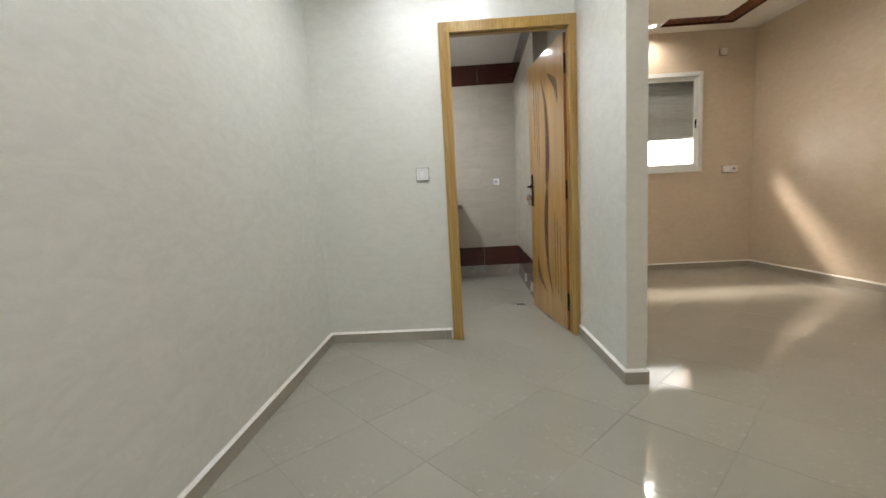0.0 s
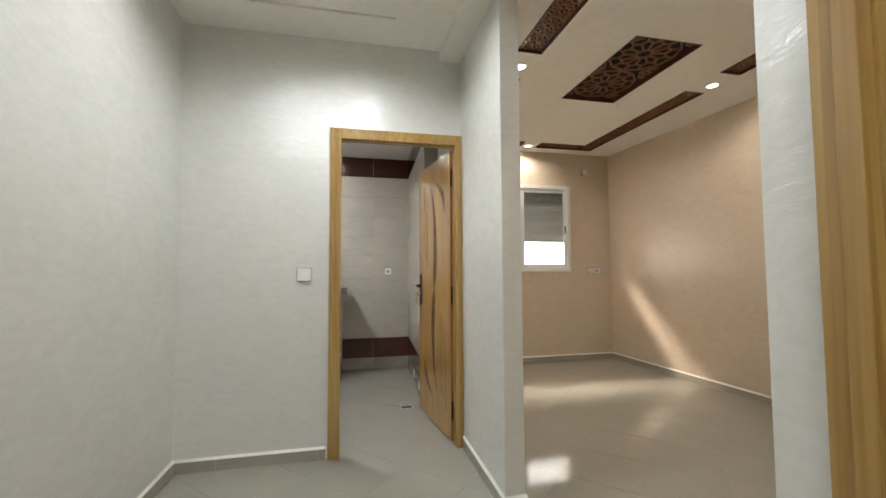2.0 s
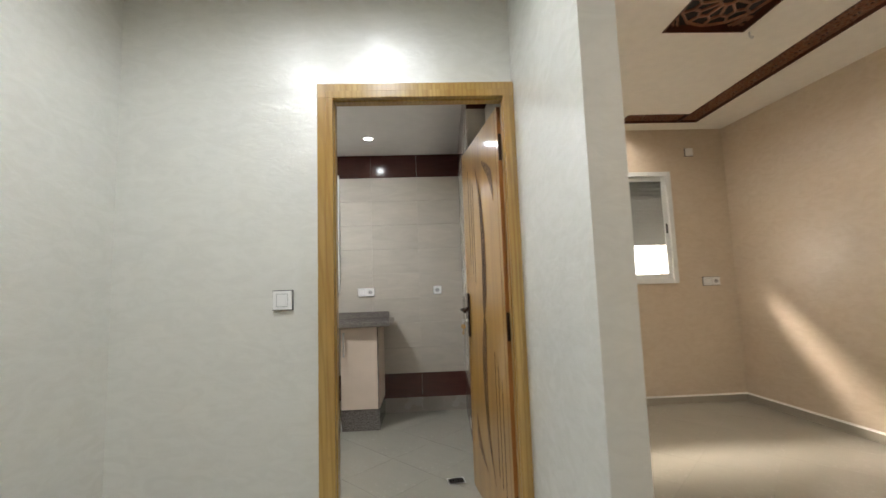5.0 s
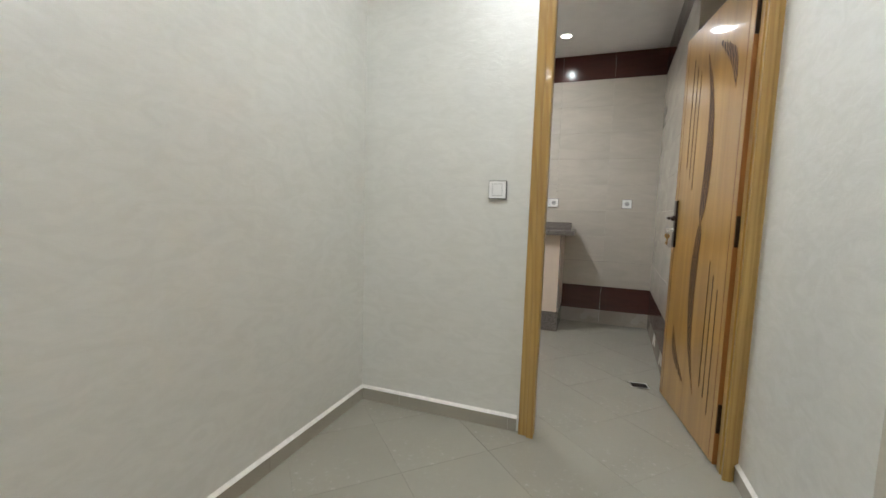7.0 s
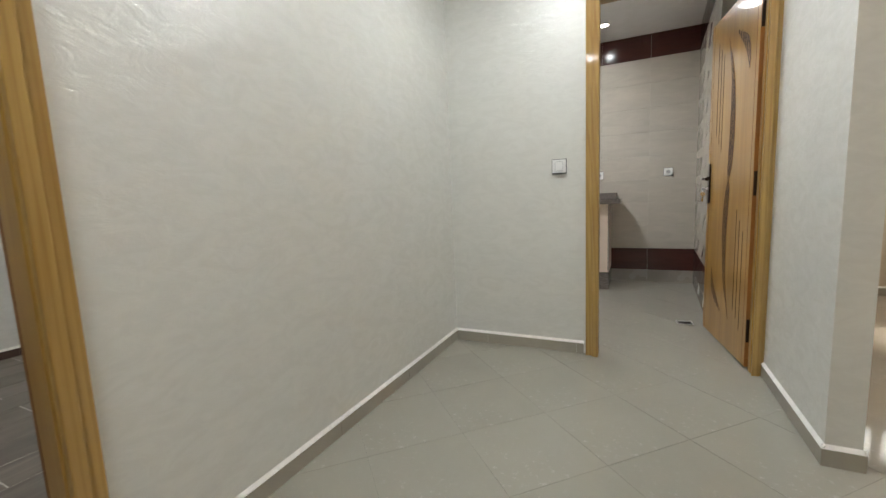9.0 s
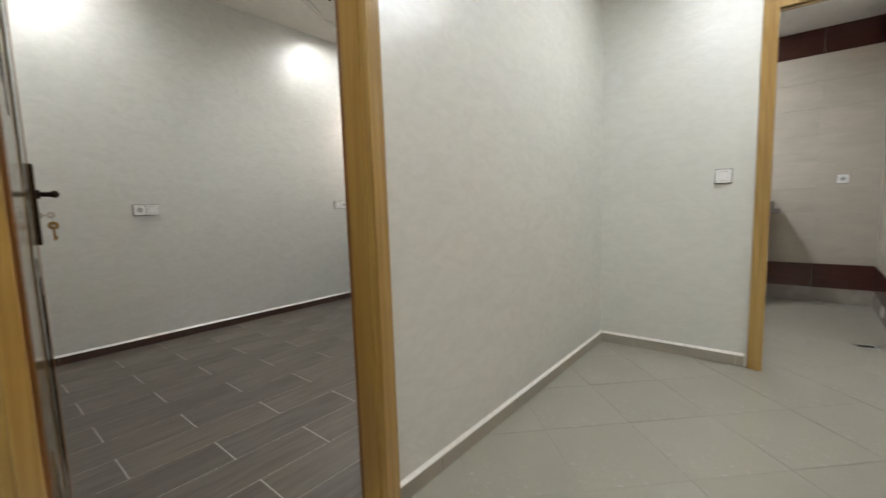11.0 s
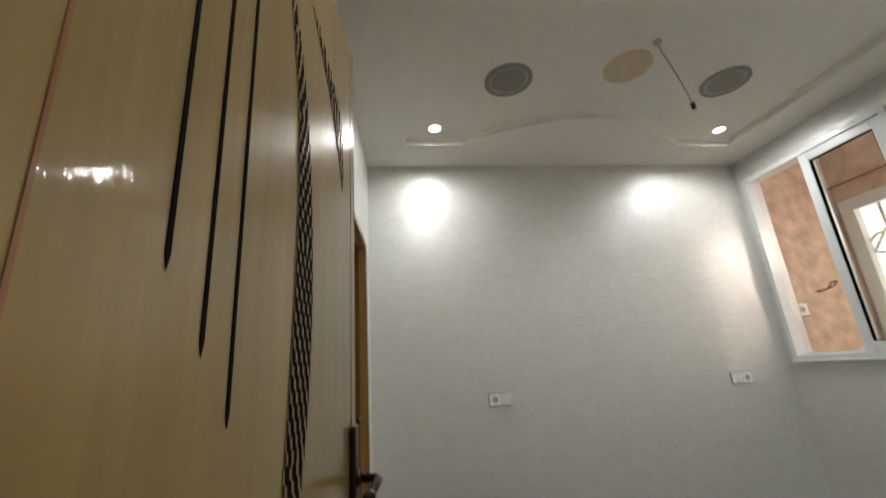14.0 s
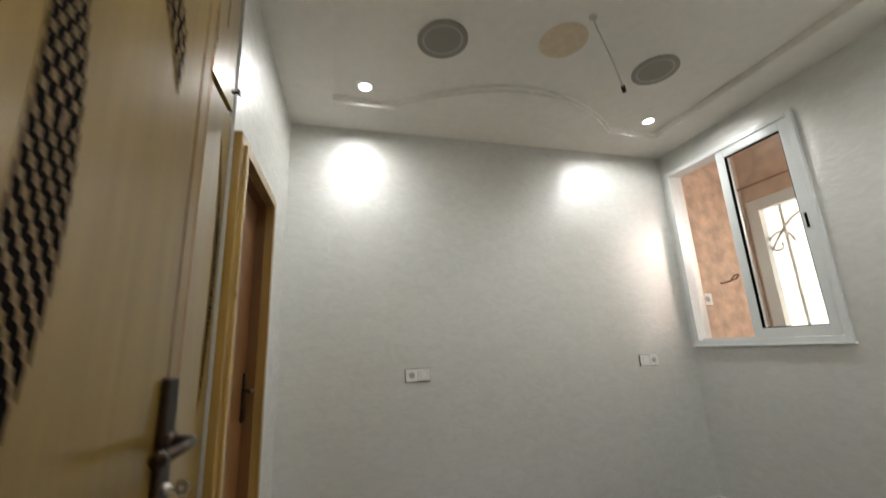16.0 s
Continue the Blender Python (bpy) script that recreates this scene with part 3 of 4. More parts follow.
def openwork(name, outline, y, leaf, rib, dark, label):
    """A carved inlay inside an outline of (u, z): staggered leaf-shaped slits between thin ribs."""
    base = part(name, curved(outline, y), rib, leaf, label)
    us, zs = [p[0] for p in outline], [p[1] for p in outline]

    def spans(z):
        cross = []
        for (u0, z0), (u1, z1) in zip(outline, outline[1:] + outline[:1]):
            if (z0 <= z) != (z1 <= z):
                cross.append(u0 + (u1 - u0) * (z - z0) / (z1 - z0))
        return sorted(cross)

    bm = bmesh.new()
    wide, tall = 0.021, 0.036
    for j in range(int((max(zs) - min(zs)) / (tall / 2)) + 1):
        z = min(zs) + j * tall / 2
        line = spans(z)
        for a, b in zip(line[::2], line[1::2]):
            n = max(1, round((b - a) / wide))
            for i in range(n + j % 2):
                u = a + (b - a) * (i + (0.0 if j % 2 else 0.5)) / n
                reach = 0.35 * (b - a) / n
                lens = []
                for k in range(10):
                    t = 2 * math.pi * k / 10
                    lens.append((min(max(u + reach * math.cos(t), a + 0.0008), b - 0.0008), z + 0.36 * tall * math.sin(t) - 0.12 * reach * math.cos(t)))
                if b - a > 0.004 and lens[0][0] - lens[5][0] > 0.001:
                    front = [bm.verts.new((p, y - 0.0009, q)) for p, q in lens]
                    bm.faces.new(front)
    part("openwork_slits", bm, dark, base, "dark leaf-shaped slits")
    return base


def band_outline(centre, width):
    c = smooth_line(centre)
    w = [p[0] for p in smooth_line([(v, 0) for v in width])]
    return [(u - h / 2, z) for (u, z), h in zip(c, w)] + [(u + h / 2, z) for (u, z), h in reversed(list(zip(c, w)))]


def decorate(leaf, w, h, y=0.0, rib=None, dark=None):
    """The carved ornament of a door leaf: openwork bands, corner leaves and straight cuts, turned half round below."""
    rib, dark = rib or RIB, dark or SLOT

    def pt(u, z):
        return u / 0.80 * w, z / 2.20 * h

    def flip(u, z):
        return 0.838 - u, 2.24 - z

    band = [(0.332, 2.02), (0.362, 1.95), (0.392, 1.875), (0.425, 1.77), (0.446, 1.62), (0.452, 1.45), (0.443, 1.30), (0.425, 1.18), (0.418, 1.118)]
    wide = [0.004, 0.018, 0.034, 0.050, 0.066, 0.080, 0.080, 0.060, 0.006]
    corner = [(0.462, 2.022), (0.53, 1.995), (0.60, 1.962), (0.660, 1.92), (0.684, 1.865), (0.690, 1.79), (0.682, 1.735), (0.660, 1.785), (0.622, 1.855), (0.577, 1.91), (0.517, 1.968)]
    cuts = [(0.147, 1.428, 2.045), (0.203, 1.365, 1.985), (0.255, 1.302, 1.945)]
    openwork("inlay_band", band_outline([pt(*p) for p in band], wide), y, leaf, rib, dark, "carved openwork band of leaf-shaped slits")
    openwork("inlay_band", band_outline([pt(*flip(*p)) for p in band], wide), y, leaf, rib, dark, "carved openwork band of leaf-shaped slits")
    openwork("inlay_corner", [pt(*p) for p in corner], y, leaf, rib, dark, "carved openwork corner leaf")
    openwork("inlay_corner", [pt(*flip(*p)) for p in corner], y, leaf, rib, dark, "carved openwork corner leaf")
    for u, a, b in cuts:
        for (c, d0), (e, d1) in (((u, a), (u, b)), (flip(u, a), flip(u, b))):
            (s, z0), (_, z1) = pt(c, min(d0, d1)), pt(e, max(d0, d1))
            part("cut", curved([(s - 0.003, z0 + 0.012), (s, z0), (s + 0.003, z0 + 0.012), (s + 0.003, z1 - 0.012), (s, z1), (s - 0.003, z1 - 0.012)], y), dark, leaf, "dark straight cut")


def door_leaf(parent, m, w, h, face, edge, handle_u, key_side, hinge_u, hinge_y=0.014, rib=None, dark=None):
    """A leaf, its face towards -y. u runs along the leaf."""
    t = 0.04
    leaf = part("leaf", boxes((0.002, w - 0.002, 0.0015, t, 0.012, h), bevel=0.0015), face, parent)
    leaf.matrix_parent_inverse = parent.matrix_basis.inverted()
    leaf.matrix_basis = m
    part("edge_strip", stile(-0.0015, 0.002, 0.001, t, 0.012, h, 0.0006), edge, leaf, "orange-stained edge")
    part("edge_strip", stile(w - 0.002, w + 0.0015, 0.001, t, 0.012, h, 0.0006), edge, leaf, "orange-stained edge")
    for u in (0.037, w - 0.037):
        part("groove", boxes((u - 0.0017, u + 0.0017, 0.0005, 0.0025, 0.02, h - 0.01)), RED_DOOR, leaf, "thin dark groove")
    decorate(leaf, w, h, 0.0009, rib, dark)
    zc = h * 0.502
    inward = 1 if handle_u < w / 2 else -1
    for s, y in ((-1, 0.0), (1, t)):
        bm = boxes((handle_u - 0.02, handle_u + 0.02, min(y, y + s * 0.011), max(y, y + s * 0.011), zc - 0.135, zc + 0.135), bevel=0.0045)
        plate = part("handle_plate", bm, BRONZE, leaf, "dark bronze back plate")
        lever = [(handle_u, y + s * 0.008, zc + 0.035), (handle_u, y + s * 0.048, zc + 0.035), (handle_u + inward * 0.02, y + s * 0.056, zc + 0.035), (handle_u + inward * 0.11, y + s * 0.056, zc + 0.031)]
        bm = tube(lever, 0.0085, 10)
        tube([(handle_u, y + s * 0.008, zc + 0.035), (handle_u, y + s * 0.02, zc + 0.035)], 0.016, 14, bm)
        tube([lever[-1], (handle_u + inward * 0.122, y + s * 0.056, zc + 0.030)], 0.0115, 10, bm)
        part("lever", bm, BRONZE, plate, "dark bronze lever", smooth=True)
        bm = tube([(handle_u, y + s * 0.008, zc - 0.035), (handle_u, y + s * 0.019, zc - 0.035)], 0.009, 12)
        part("lock_cylinder", bm, STEEL, plate, "steel lock cylinder", smooth=True)
        if s == key_side:
            k0 = y + s * 0.019
            bm = tube([(handle_u, k0, zc - 0.035), (handle_u, k0 + s * 0.010, zc - 0.035)], 0.0022, 8)
            bow = disc(0.0115, -0.0012, 0.0012, 16, 0.004)
            bow.transform(Matrix.Translation((handle_u, k0 + s * 0.020, zc - 0.035)) @ Matrix.Rotation(radians(90), 4, "Y"))
            tmp = bpy.data.meshes.new("bow")
            bow.to_mesh(tmp)
            bow.free()
            bm.from_mesh(tmp)
            bpy.data.meshes.remove(tmp)
            part("key", bm, STEEL, plate, "steel key in the lock")
            yr = k0 + s * 0.023
            ring = [(handle_u + 0.010 * math.cos(a), yr, zc - 0.048 + 0.012 * math.sin(a)) for a in [2 * math.pi * i / 14 for i in range(15)]]
            part("key_ring", tube(ring, 0.0011, 6), STEEL, plate, "wire key ring")
            bm = disc(0.0145, -0.0013, 0.0013, 18, 0.004)
            bm.transform(Matrix.Translation((handle_u, yr, zc - 0.071)) @ Matrix.Rotation(radians(72), 4, "Y"))
            box(bm, handle_u - 0.0028, handle_u + 0.0028, yr - 0.0028, yr + 0.0028, zc - 0.122, zc - 0.084)
            box(bm, handle_u - 0.0015, handle_u + 0.0015, yr - 0.008, yr + 0.003, zc - 0.118, zc - 0.106)
            part("spare_key", bm, BRASS, plate, "spare brass key hanging on a ring")
    for z in (0.22, h * 0.495, h - 0.20):
        bm = boxes((hinge_u - 0.002 if hinge_u > 0 else -0.004, hinge_u + 0.004 if hinge_u > 0 else 0.002, hinge_y, hinge_y + 0.024, z - 0.065, z + 0.065), bevel=0.001)
        tube([(hinge_u + (0.003 if hinge_u > 0 else -0.003), 0.044, z - 0.04), (hinge_u + (0.003 if hinge_u > 0 else -0.003), 0.044, z + 0.04)], 0.007, 10, bm)
        part("hinge", bm, BRONZE, leaf, "dark bronze hinge")
    return leaf


bath_door = door_set("door_1", turn(0, HN, 0), 0.095, 0.897, 2.108, 0.09, "varnished pine door set, orange leaf open inwards")
door_leaf(bath_door, turn(0.868, 2.968, -82) @ pose(-0.745, 0, 0), 0.745, 2.085, ORANGE_DOOR, ORANGE_EDGE, 0.045, -1, 0.747, 0.003, RIB_ORANGE, SLOT_BROWN)
bed_door = door_set("door_2", turn(HW, 0, 90), -0.117, 0.686, 2.16, 0.146, "varnished pine door set, beech leaf open inwards", back=True)
door_leaf(bed_door, turn(-1.018, -0.083, 172.24), 0.800, 2.20, BEECH, ORANGE_EDGE, 0.762, -1, 0.0)
strike = part("strike_plate", boxes((0.7325, 0.7345, 0.100, 0.130, 1.0, 1.22), (0.7315, 0.733, 0.106, 0.124, 1.05, 1.09), bevel=0.0004), BRONZE, bed_door, "dark bronze strike plate")
east_door = door_set("door_3", turn(0.945, 0, -90), -0.565, 0.31, 2.10, 0.1, "varnished pine door set, leaf shut")
part("leaf", boxes((-0.56, 0.305, 0.056, 0.096, 0.01, 2.095), bevel=0.002), ORANGE_DOOR, east_door)
far_door = door_set("door_4", SOUTH, 1.572, 2.182, 2.06, 0.13, "pine door set with a dark red-brown leaf, shut")
leaf = part("leaf", boxes((1.586, 2.168, 0.045, 0.085, 0.01, 2.046), (1.65, 2.10, 0.039, 0.045, 1.15, 1.93), (1.65, 2.10, 0.039, 0.045, 0.15, 1.0), bevel=0.004), RED_DOOR, far_door)
bm = boxes((2.12, 2.155, 0.035, 0.045, 0.98, 1.2), bevel=0.003)
tube([(2.138, 0.035, 1.12), (2.138, 0.0, 1.12), (2.04, -0.005, 1.12)], 0.008, 8, bm)
part("handle", bm, BRONZE, leaf, "dark bronze handle")

# ---- built-in wardrobe behind the open bedroom door ----
wardrobe = thing("wardrobe", "built-in pale beech wardrobe with carved doors up to the ceiling", "wardrobe", SOUTH)
part("carcass", boxes((0.0, 1.500, 0.03, 0.40, 0.005, 2.82)), BEECH, wardrobe)
for i in range(3):
    a, b = 0.008 + i * 0.497, 0.008 + i * 0.497 + 0.489
    low = part("lower_door", boxes((a, b, 0.006, 0.026, 0.06, 2.16), bevel=0.002), BEECH, wardrobe)
    up = part("upper_door", boxes((a, b, 0.006, 0.026, 2.19, 2.80), bevel=0.002), BEECH, wardrobe)
    c = (a + b) / 2
    openwork("inlay_band", band_outline([(b - 0.10, 2.02), (b - 0.065, 1.85), (b - 0.05, 1.55), (b - 0.065, 1.25), (b - 0.08, 1.12)], [0.004, 0.025, 0.042, 0.032, 0.004]), 0.0055, low, RIB, SLOT, "carved openwork band")
    openwork("inlay_drop", [(c, 2.24), (c + 0.018, 2.31), (c + 0.012, 2.38), (c, 2.56), (c - 0.012, 2.38), (c - 0.018, 2.31)], 0.0055, up, RIB, SLOT, "carved openwork drop")
    for k, z1 in ((-0.14, 2.75), (-0.10, 2.72), (0.10, 2.62)):
        part("cut", curved([(c + k - 0.0025, 2.45), (c + k + 0.0025, 2.45), (c + k + 0.0025, z1), (c + k - 0.0025, z1)], 0.0055), SLOT, up)
    bm = boxes((b - 0.035, b - 0.025, -0.018, 0.006, 2.25, 2.262), (b - 0.04, b - 0.02, -0.024, -0.016, 2.246, 2.266), bevel=0.002)
    part("knob", bm, BRONZE, up)


# ---- windows ----
def frame_bars(x0, x1, y0, y1, z0, z1, w, bevel=0.004):
    return boxes((x0, x0 + w, y0, y1, z0, z1), (x1 - w, x1, y0, y1, z0, z1), (x0 + w, x1 - w, y0, y1, z0, z0 + w), (x0 + w, x1 - w, y0, y1, z1 - w, z1), bevel=bevel)


def pane(parent, x0, x1, y, z0, z1):
    ob = part("pane", boxes((x0, x1, y, y + 0.004, z0, z1)), PANE, parent, "clear glass")
    ob.visible_shadow = False
    return ob


win = thing("window_1", "white aluminium sliding window, half open, onto an ochre light well", "window", kind="structure")
part("outer_frame", frame_bars(-3.773, -2.675, BN - 0.022, BN + 0.07, 1.213, 2.745, 0.038), WHITE_ALU, win)
part("sill_lip", boxes((-3.783, -2.665, BN - 0.034, BN, 1.20, 1.215), bevel=0.003), WHITE_ALU, win)
sash = part("rear_sash", frame_bars(-3.255, -2.715, BN + 0.032, BN + 0.062, 1.255, 2.707, 0.05, 0.003), WHITE_ALU, win, "second sash slid behind the first")
pane(sash, -3.205, -2.765, BN + 0.045, 1.305, 2.657)
part("track", boxes((-3.735, -3.26, BN + 0.024, BN + 0.030, 1.251, 1.262), (-3.735, -3.26, BN + 0.060, BN + 0.066, 1.251, 1.262)), WHITE_ALU, win, "raised sliding track")
bm = frame_bars(-3.263, -2.712, BN - 0.012, BN + 0.022, 1.252, 2.706, 0.066, 0.004)
sash = part("sliding_sash", bm, WHITE_ALU, win)
part("seal", frame_bars(-3.197, -2.778, BN - 0.006, BN + 0.018, 1.318, 2.640, 0.006, 0.0), RUBBER_AND_GAP, sash, "black rubber seal")
pane(sash, -3.196, -2.779, BN + 0.006, 1.319, 2.639)
part("latch", boxes((-2.757, -2.743, BN - 0.018, BN - 0.010, 1.93, 2.03), bevel=0.002), RUBBER_AND_GAP, sash, "small dark latch")

win = thing("window_2", "white aluminium window with a half-lowered grey roller shutter", "window", kind="structure")
part("outer_frame", frame_bars(1.71, 3.07, LN - 0.018, LN + 0.05, 1.188, 2.346, 0.05), WHITE_ALU, win)
for a, b, y in ((1.755, 2.38, LN + 0.022), (2.35, 3.027, LN + 0.0)):
    sash = part("sash", frame_bars(a, b, y, y + 0.02, 1.233, 2.30, 0.052, 0.003), WHITE_ALU, win)
    pane(sash, a + 0.052, b - 0.052, y + 0.008, 1.285, 2.248)
part("latch", boxes((2.985, 3.0, LN - 0.008, LN, 1.70, 1.80), bevel=0.002), RUBBER_AND_GAP, sash, "small dark latch")
shutter = part("roller_shutter", boxes((1.75, 3.03, LN + 0.085, LN + 0.09, 1.60, 2.31)), SHUTTER, win, "grey slatted roller shutter")
for i in range(18):
    z = 1.585 + i * 0.041
    part("slat", boxes((1.75, 3.03, LN + 0.074, LN + 0.086, z, z + 0.039), bevel=0.004), SHUTTER, shutter)

bathwin = thing("window_3", "narrow white-framed bathroom window", "window", kind="structure")
part("outer_frame", frame_bars(-0.80, -0.378, TN - 0.035, TN, 1.20, 2.42, 0.05), WHITE_ALU, bathwin)
part("frosted_pane", boxes((-0.75, -0.43, TN - 0.02, TN - 0.012, 1.25, 2.37)), plain("frosted glass", (0.55, 0.56, 0.55), 0.2, relief=0), bathwin, "closed frosted pane")

# ---- light well behind the bedroom window ----
structure("wall_shaft_west", boxes((-4.05, -3.925, BN + 0.14, 4.42, 0, 3.6)), OCHRE, "rough ochre-rendered light-well wall", "wall")
structure("wall_shaft_east", boxes((-2.1, -2.0, BN + 0.14, 4.42, 0, 3.6)), OCHRE, "rough ochre-rendered light-well wall", "wall")
# the opening at x -2.9 to -2.2 is unseen, added for the well lamp
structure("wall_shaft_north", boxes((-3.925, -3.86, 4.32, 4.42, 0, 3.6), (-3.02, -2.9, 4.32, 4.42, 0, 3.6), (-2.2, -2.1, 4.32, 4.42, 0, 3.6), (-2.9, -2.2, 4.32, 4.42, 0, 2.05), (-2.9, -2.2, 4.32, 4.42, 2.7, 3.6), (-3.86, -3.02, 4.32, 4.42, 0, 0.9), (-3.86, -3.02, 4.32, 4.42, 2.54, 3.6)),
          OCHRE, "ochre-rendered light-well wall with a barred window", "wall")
structure("wall_shaft_south", boxes((-4.05, BW - 0.1, BN + 0.14, BN + 0.2, 0, 3.6), (BW, -2.0, BN + 0.14, BN + 0.2, 2.80, 3.6), (BW, VX0 - 0.02, BN + 0.14, BN + 0.17, 0, 2.8), (VX1 + 0.02, -2.0, BN + 0.14, BN + 0.17, 0, 2.8)), OCHRE, "ochre render round the window", "wall")
structure("ground_shaft", boxes((-4.05, -2.0, BN + 0.14, 4.42, -0.1, 0.0)), GROUT, "cement floor of the light well", "ground")
shaftwin = thing("window_4", "white window with scrolled iron bars in the light well", "window", kind="structure")
part("outer_frame", frame_bars(-3.885, -3.0, 4.29, 4.36, 0.88, 2.57, 0.11), WHITE_ALU, shaftwin)
for x in (-3.62, -3.43, -3.24):
    part("bar", tube([(x, 4.35, 0.93), (x, 4.35, 2.52)], 0.013), IRON, shaftwin, "upright iron bar")
scroll = [(-3.70 + (0.14 - 0.018 * a) * math.cos(a), 4.35, 2.10 + (0.14 - 0.018 * a) * math.sin(a)) for a in [0.35 * i for i in range(20)]]
part("scroll", tube(scroll, 0.011), IRON, shaftwin, "curled iron scroll")
arch = [(-3.78 + 0.70 * i / 16, 4.35, 2.05 + 0.30 * math.sin(math.pi * i / 16)) for i in range(17)]
part("arch", tube(arch, 0.011), IRON, shaftwin, "bent iron arch")
structure("backdrop_shaft", boxes((-6.5, -1.8, 4.9, 4.92, -0.5, 5.0)), OUTSIDE_WELL, "bright daylight beyond the light well", "backdrop")
structure("backdrop_living", boxes((-1.5, 6.5, 8.4, 8.45, -1.0, 6.0)), OUTSIDE, "bright daylight outside the living room", "backdrop")
pipe = tagged(part("pipe", tube([(-3.945, 4.27, 2.72), (-2.1, 4.27, 2.72)], 0.009), ORANGE_EDGE), "thin brown pipe along the light-well wall", "pipe")
wire = [(-3.92, 3.80, 1.76), (-3.90, 3.86, 1.77), (-3.88, 3.95, 1.80), (-3.89, 4.0, 1.84), (-3.91, 3.97, 1.83), (-3.90, 3.90, 1.78), (-3.92, 3.84, 1.765)]
tagged(part("loose_wire", tube(smooth_line(wire, 6), 0.007, 6), BROWN_WOOD), "loose twisted wire end on the ochre wall", "wire")


# ---- wall plates ----
def wall_plate(kind, label):
    e = thing("light_switch" if kind == "switch" else "wall_socket", label, "switch" if kind == "switch" else "socket")
    part("plate", boxes((-0.041, 0.041, -0.018, -0.0005, -0.041, 0.041), bevel=0.003), WHITE_PLASTIC, e)
    # the base's dark colour includes the shadow round the plate's edge
    part("base", boxes((-0.0445, 0.0445, -0.009, -0.0005, -0.0445, 0.0445), bevel=0.002), DARK_PLASTIC, e, "dark grey base, darkened for the shadow round the plate")
    if kind == "switch":
        part("rocker", boxes((-0.022, 0.022, -0.0215, -0.017, -0.026, 0.026), bevel=0.002), WHITE_PLASTIC, e)
        part("shadow_gap", frame_bars(-0.0245, 0.0245, -0.0184, -0.017, -0.0285, 0.0285, 0.002, 0), GREY_PLASTIC, e)
    elif kind == "socket":
        rot = Matrix.Rotation(radians(90), 4, "X")
        bm = disc(0.021, 0.014, 0.0188, 24, 0.018)
        bm.transform(rot)
        part("socket_ring", bm, GREY_PLASTIC, e)
        bm = disc(0.018, 0.014, 0.0186, 24)
        bm.transform(rot)
        part("socket_well", bm, GREY_PLASTIC, e, "grey recessed well")
        bm = disc(0.003, 0.0175, 0.0192, 10, 0, None, -0.008, 0)
        disc(0.003, 0.0175, 0.0192, 10, 0, bm, 0.008, 0)
        bm.transform(rot)
        part("contact_hole", bm, RUBBER_AND_GAP, e)
    else:
        part("cover", boxes((-0.03, 0.03, -0.0205, -0.017, -0.03, 0.03), bevel=0.002), WHITE_PLASTIC, e)
    return e


wall_plate("switch", "white single rocker switch by the bathroom door").matrix_basis = turn(-0.125, HN, 0, 1.19)
first = wall_plate("socket", "white single socket on beige bathroom tiles")
first.matrix_basis = turn(0.612, TN, 0, 1.202)
first_switch = wall_plate("switch", "white rocker switch beside a socket above the washstand")
first_switch.matrix_basis = turn(-0.155, TN, 0, 1.20)


def again(src, m, label):
    ob = copy_thing(src, m)
    return tagged(ob, label)


again(first, turn(-0.072, TN, 0, 1.20), "white socket beside a switch above the washstand")
again(first_switch, turn(3.362, LN, 0, 1.197), "white switch on the peach end wall")
again(first, turn(3.45, LN, 0, 1.197), "white socket on the peach end wall")
wall_plate("blank", "white blank box high on the peach wall").matrix_basis = turn(3.295, LN, 0, 2.55)
again(first, turn(BW, 0.823, 90, 1.105), "white socket on the silver-grey bedroom wall")
again(first_switch, turn(BW, 0.908, 90, 1.105), "white switch on the silver-grey bedroom wall")
again(first_switch, turn(BW, 2.735, 90, 1.115), "white switch near the bedroom corner")
again(first, turn(BW, 2.82, 90, 1.115), "white socket near the bedroom corner")
again(first, turn(-3.925, 3.591, 90, 1.612) @ Matrix.Scale(1.3, 4), "white socket on the ochre light-well wall")

# ---- ceiling lights ----
def downlight(label):
    e = thing("ceiling_light", label, "ceiling light", group="recessed downlights")
    part("trim_ring", disc(0.056, -0.006, 0.0, 32, 0.041), WHITE_PLASTIC, e)
    part("lens", disc(0.041, -0.0035, -0.0005, 24), LENS, e, "glowing round lens")
    return e


WARM, NEUTRAL, BED_WHITE = (1.0, 0.90, 0.79), (0.965, 1.0, 1.03), (0.99, 1.0, 0.97)
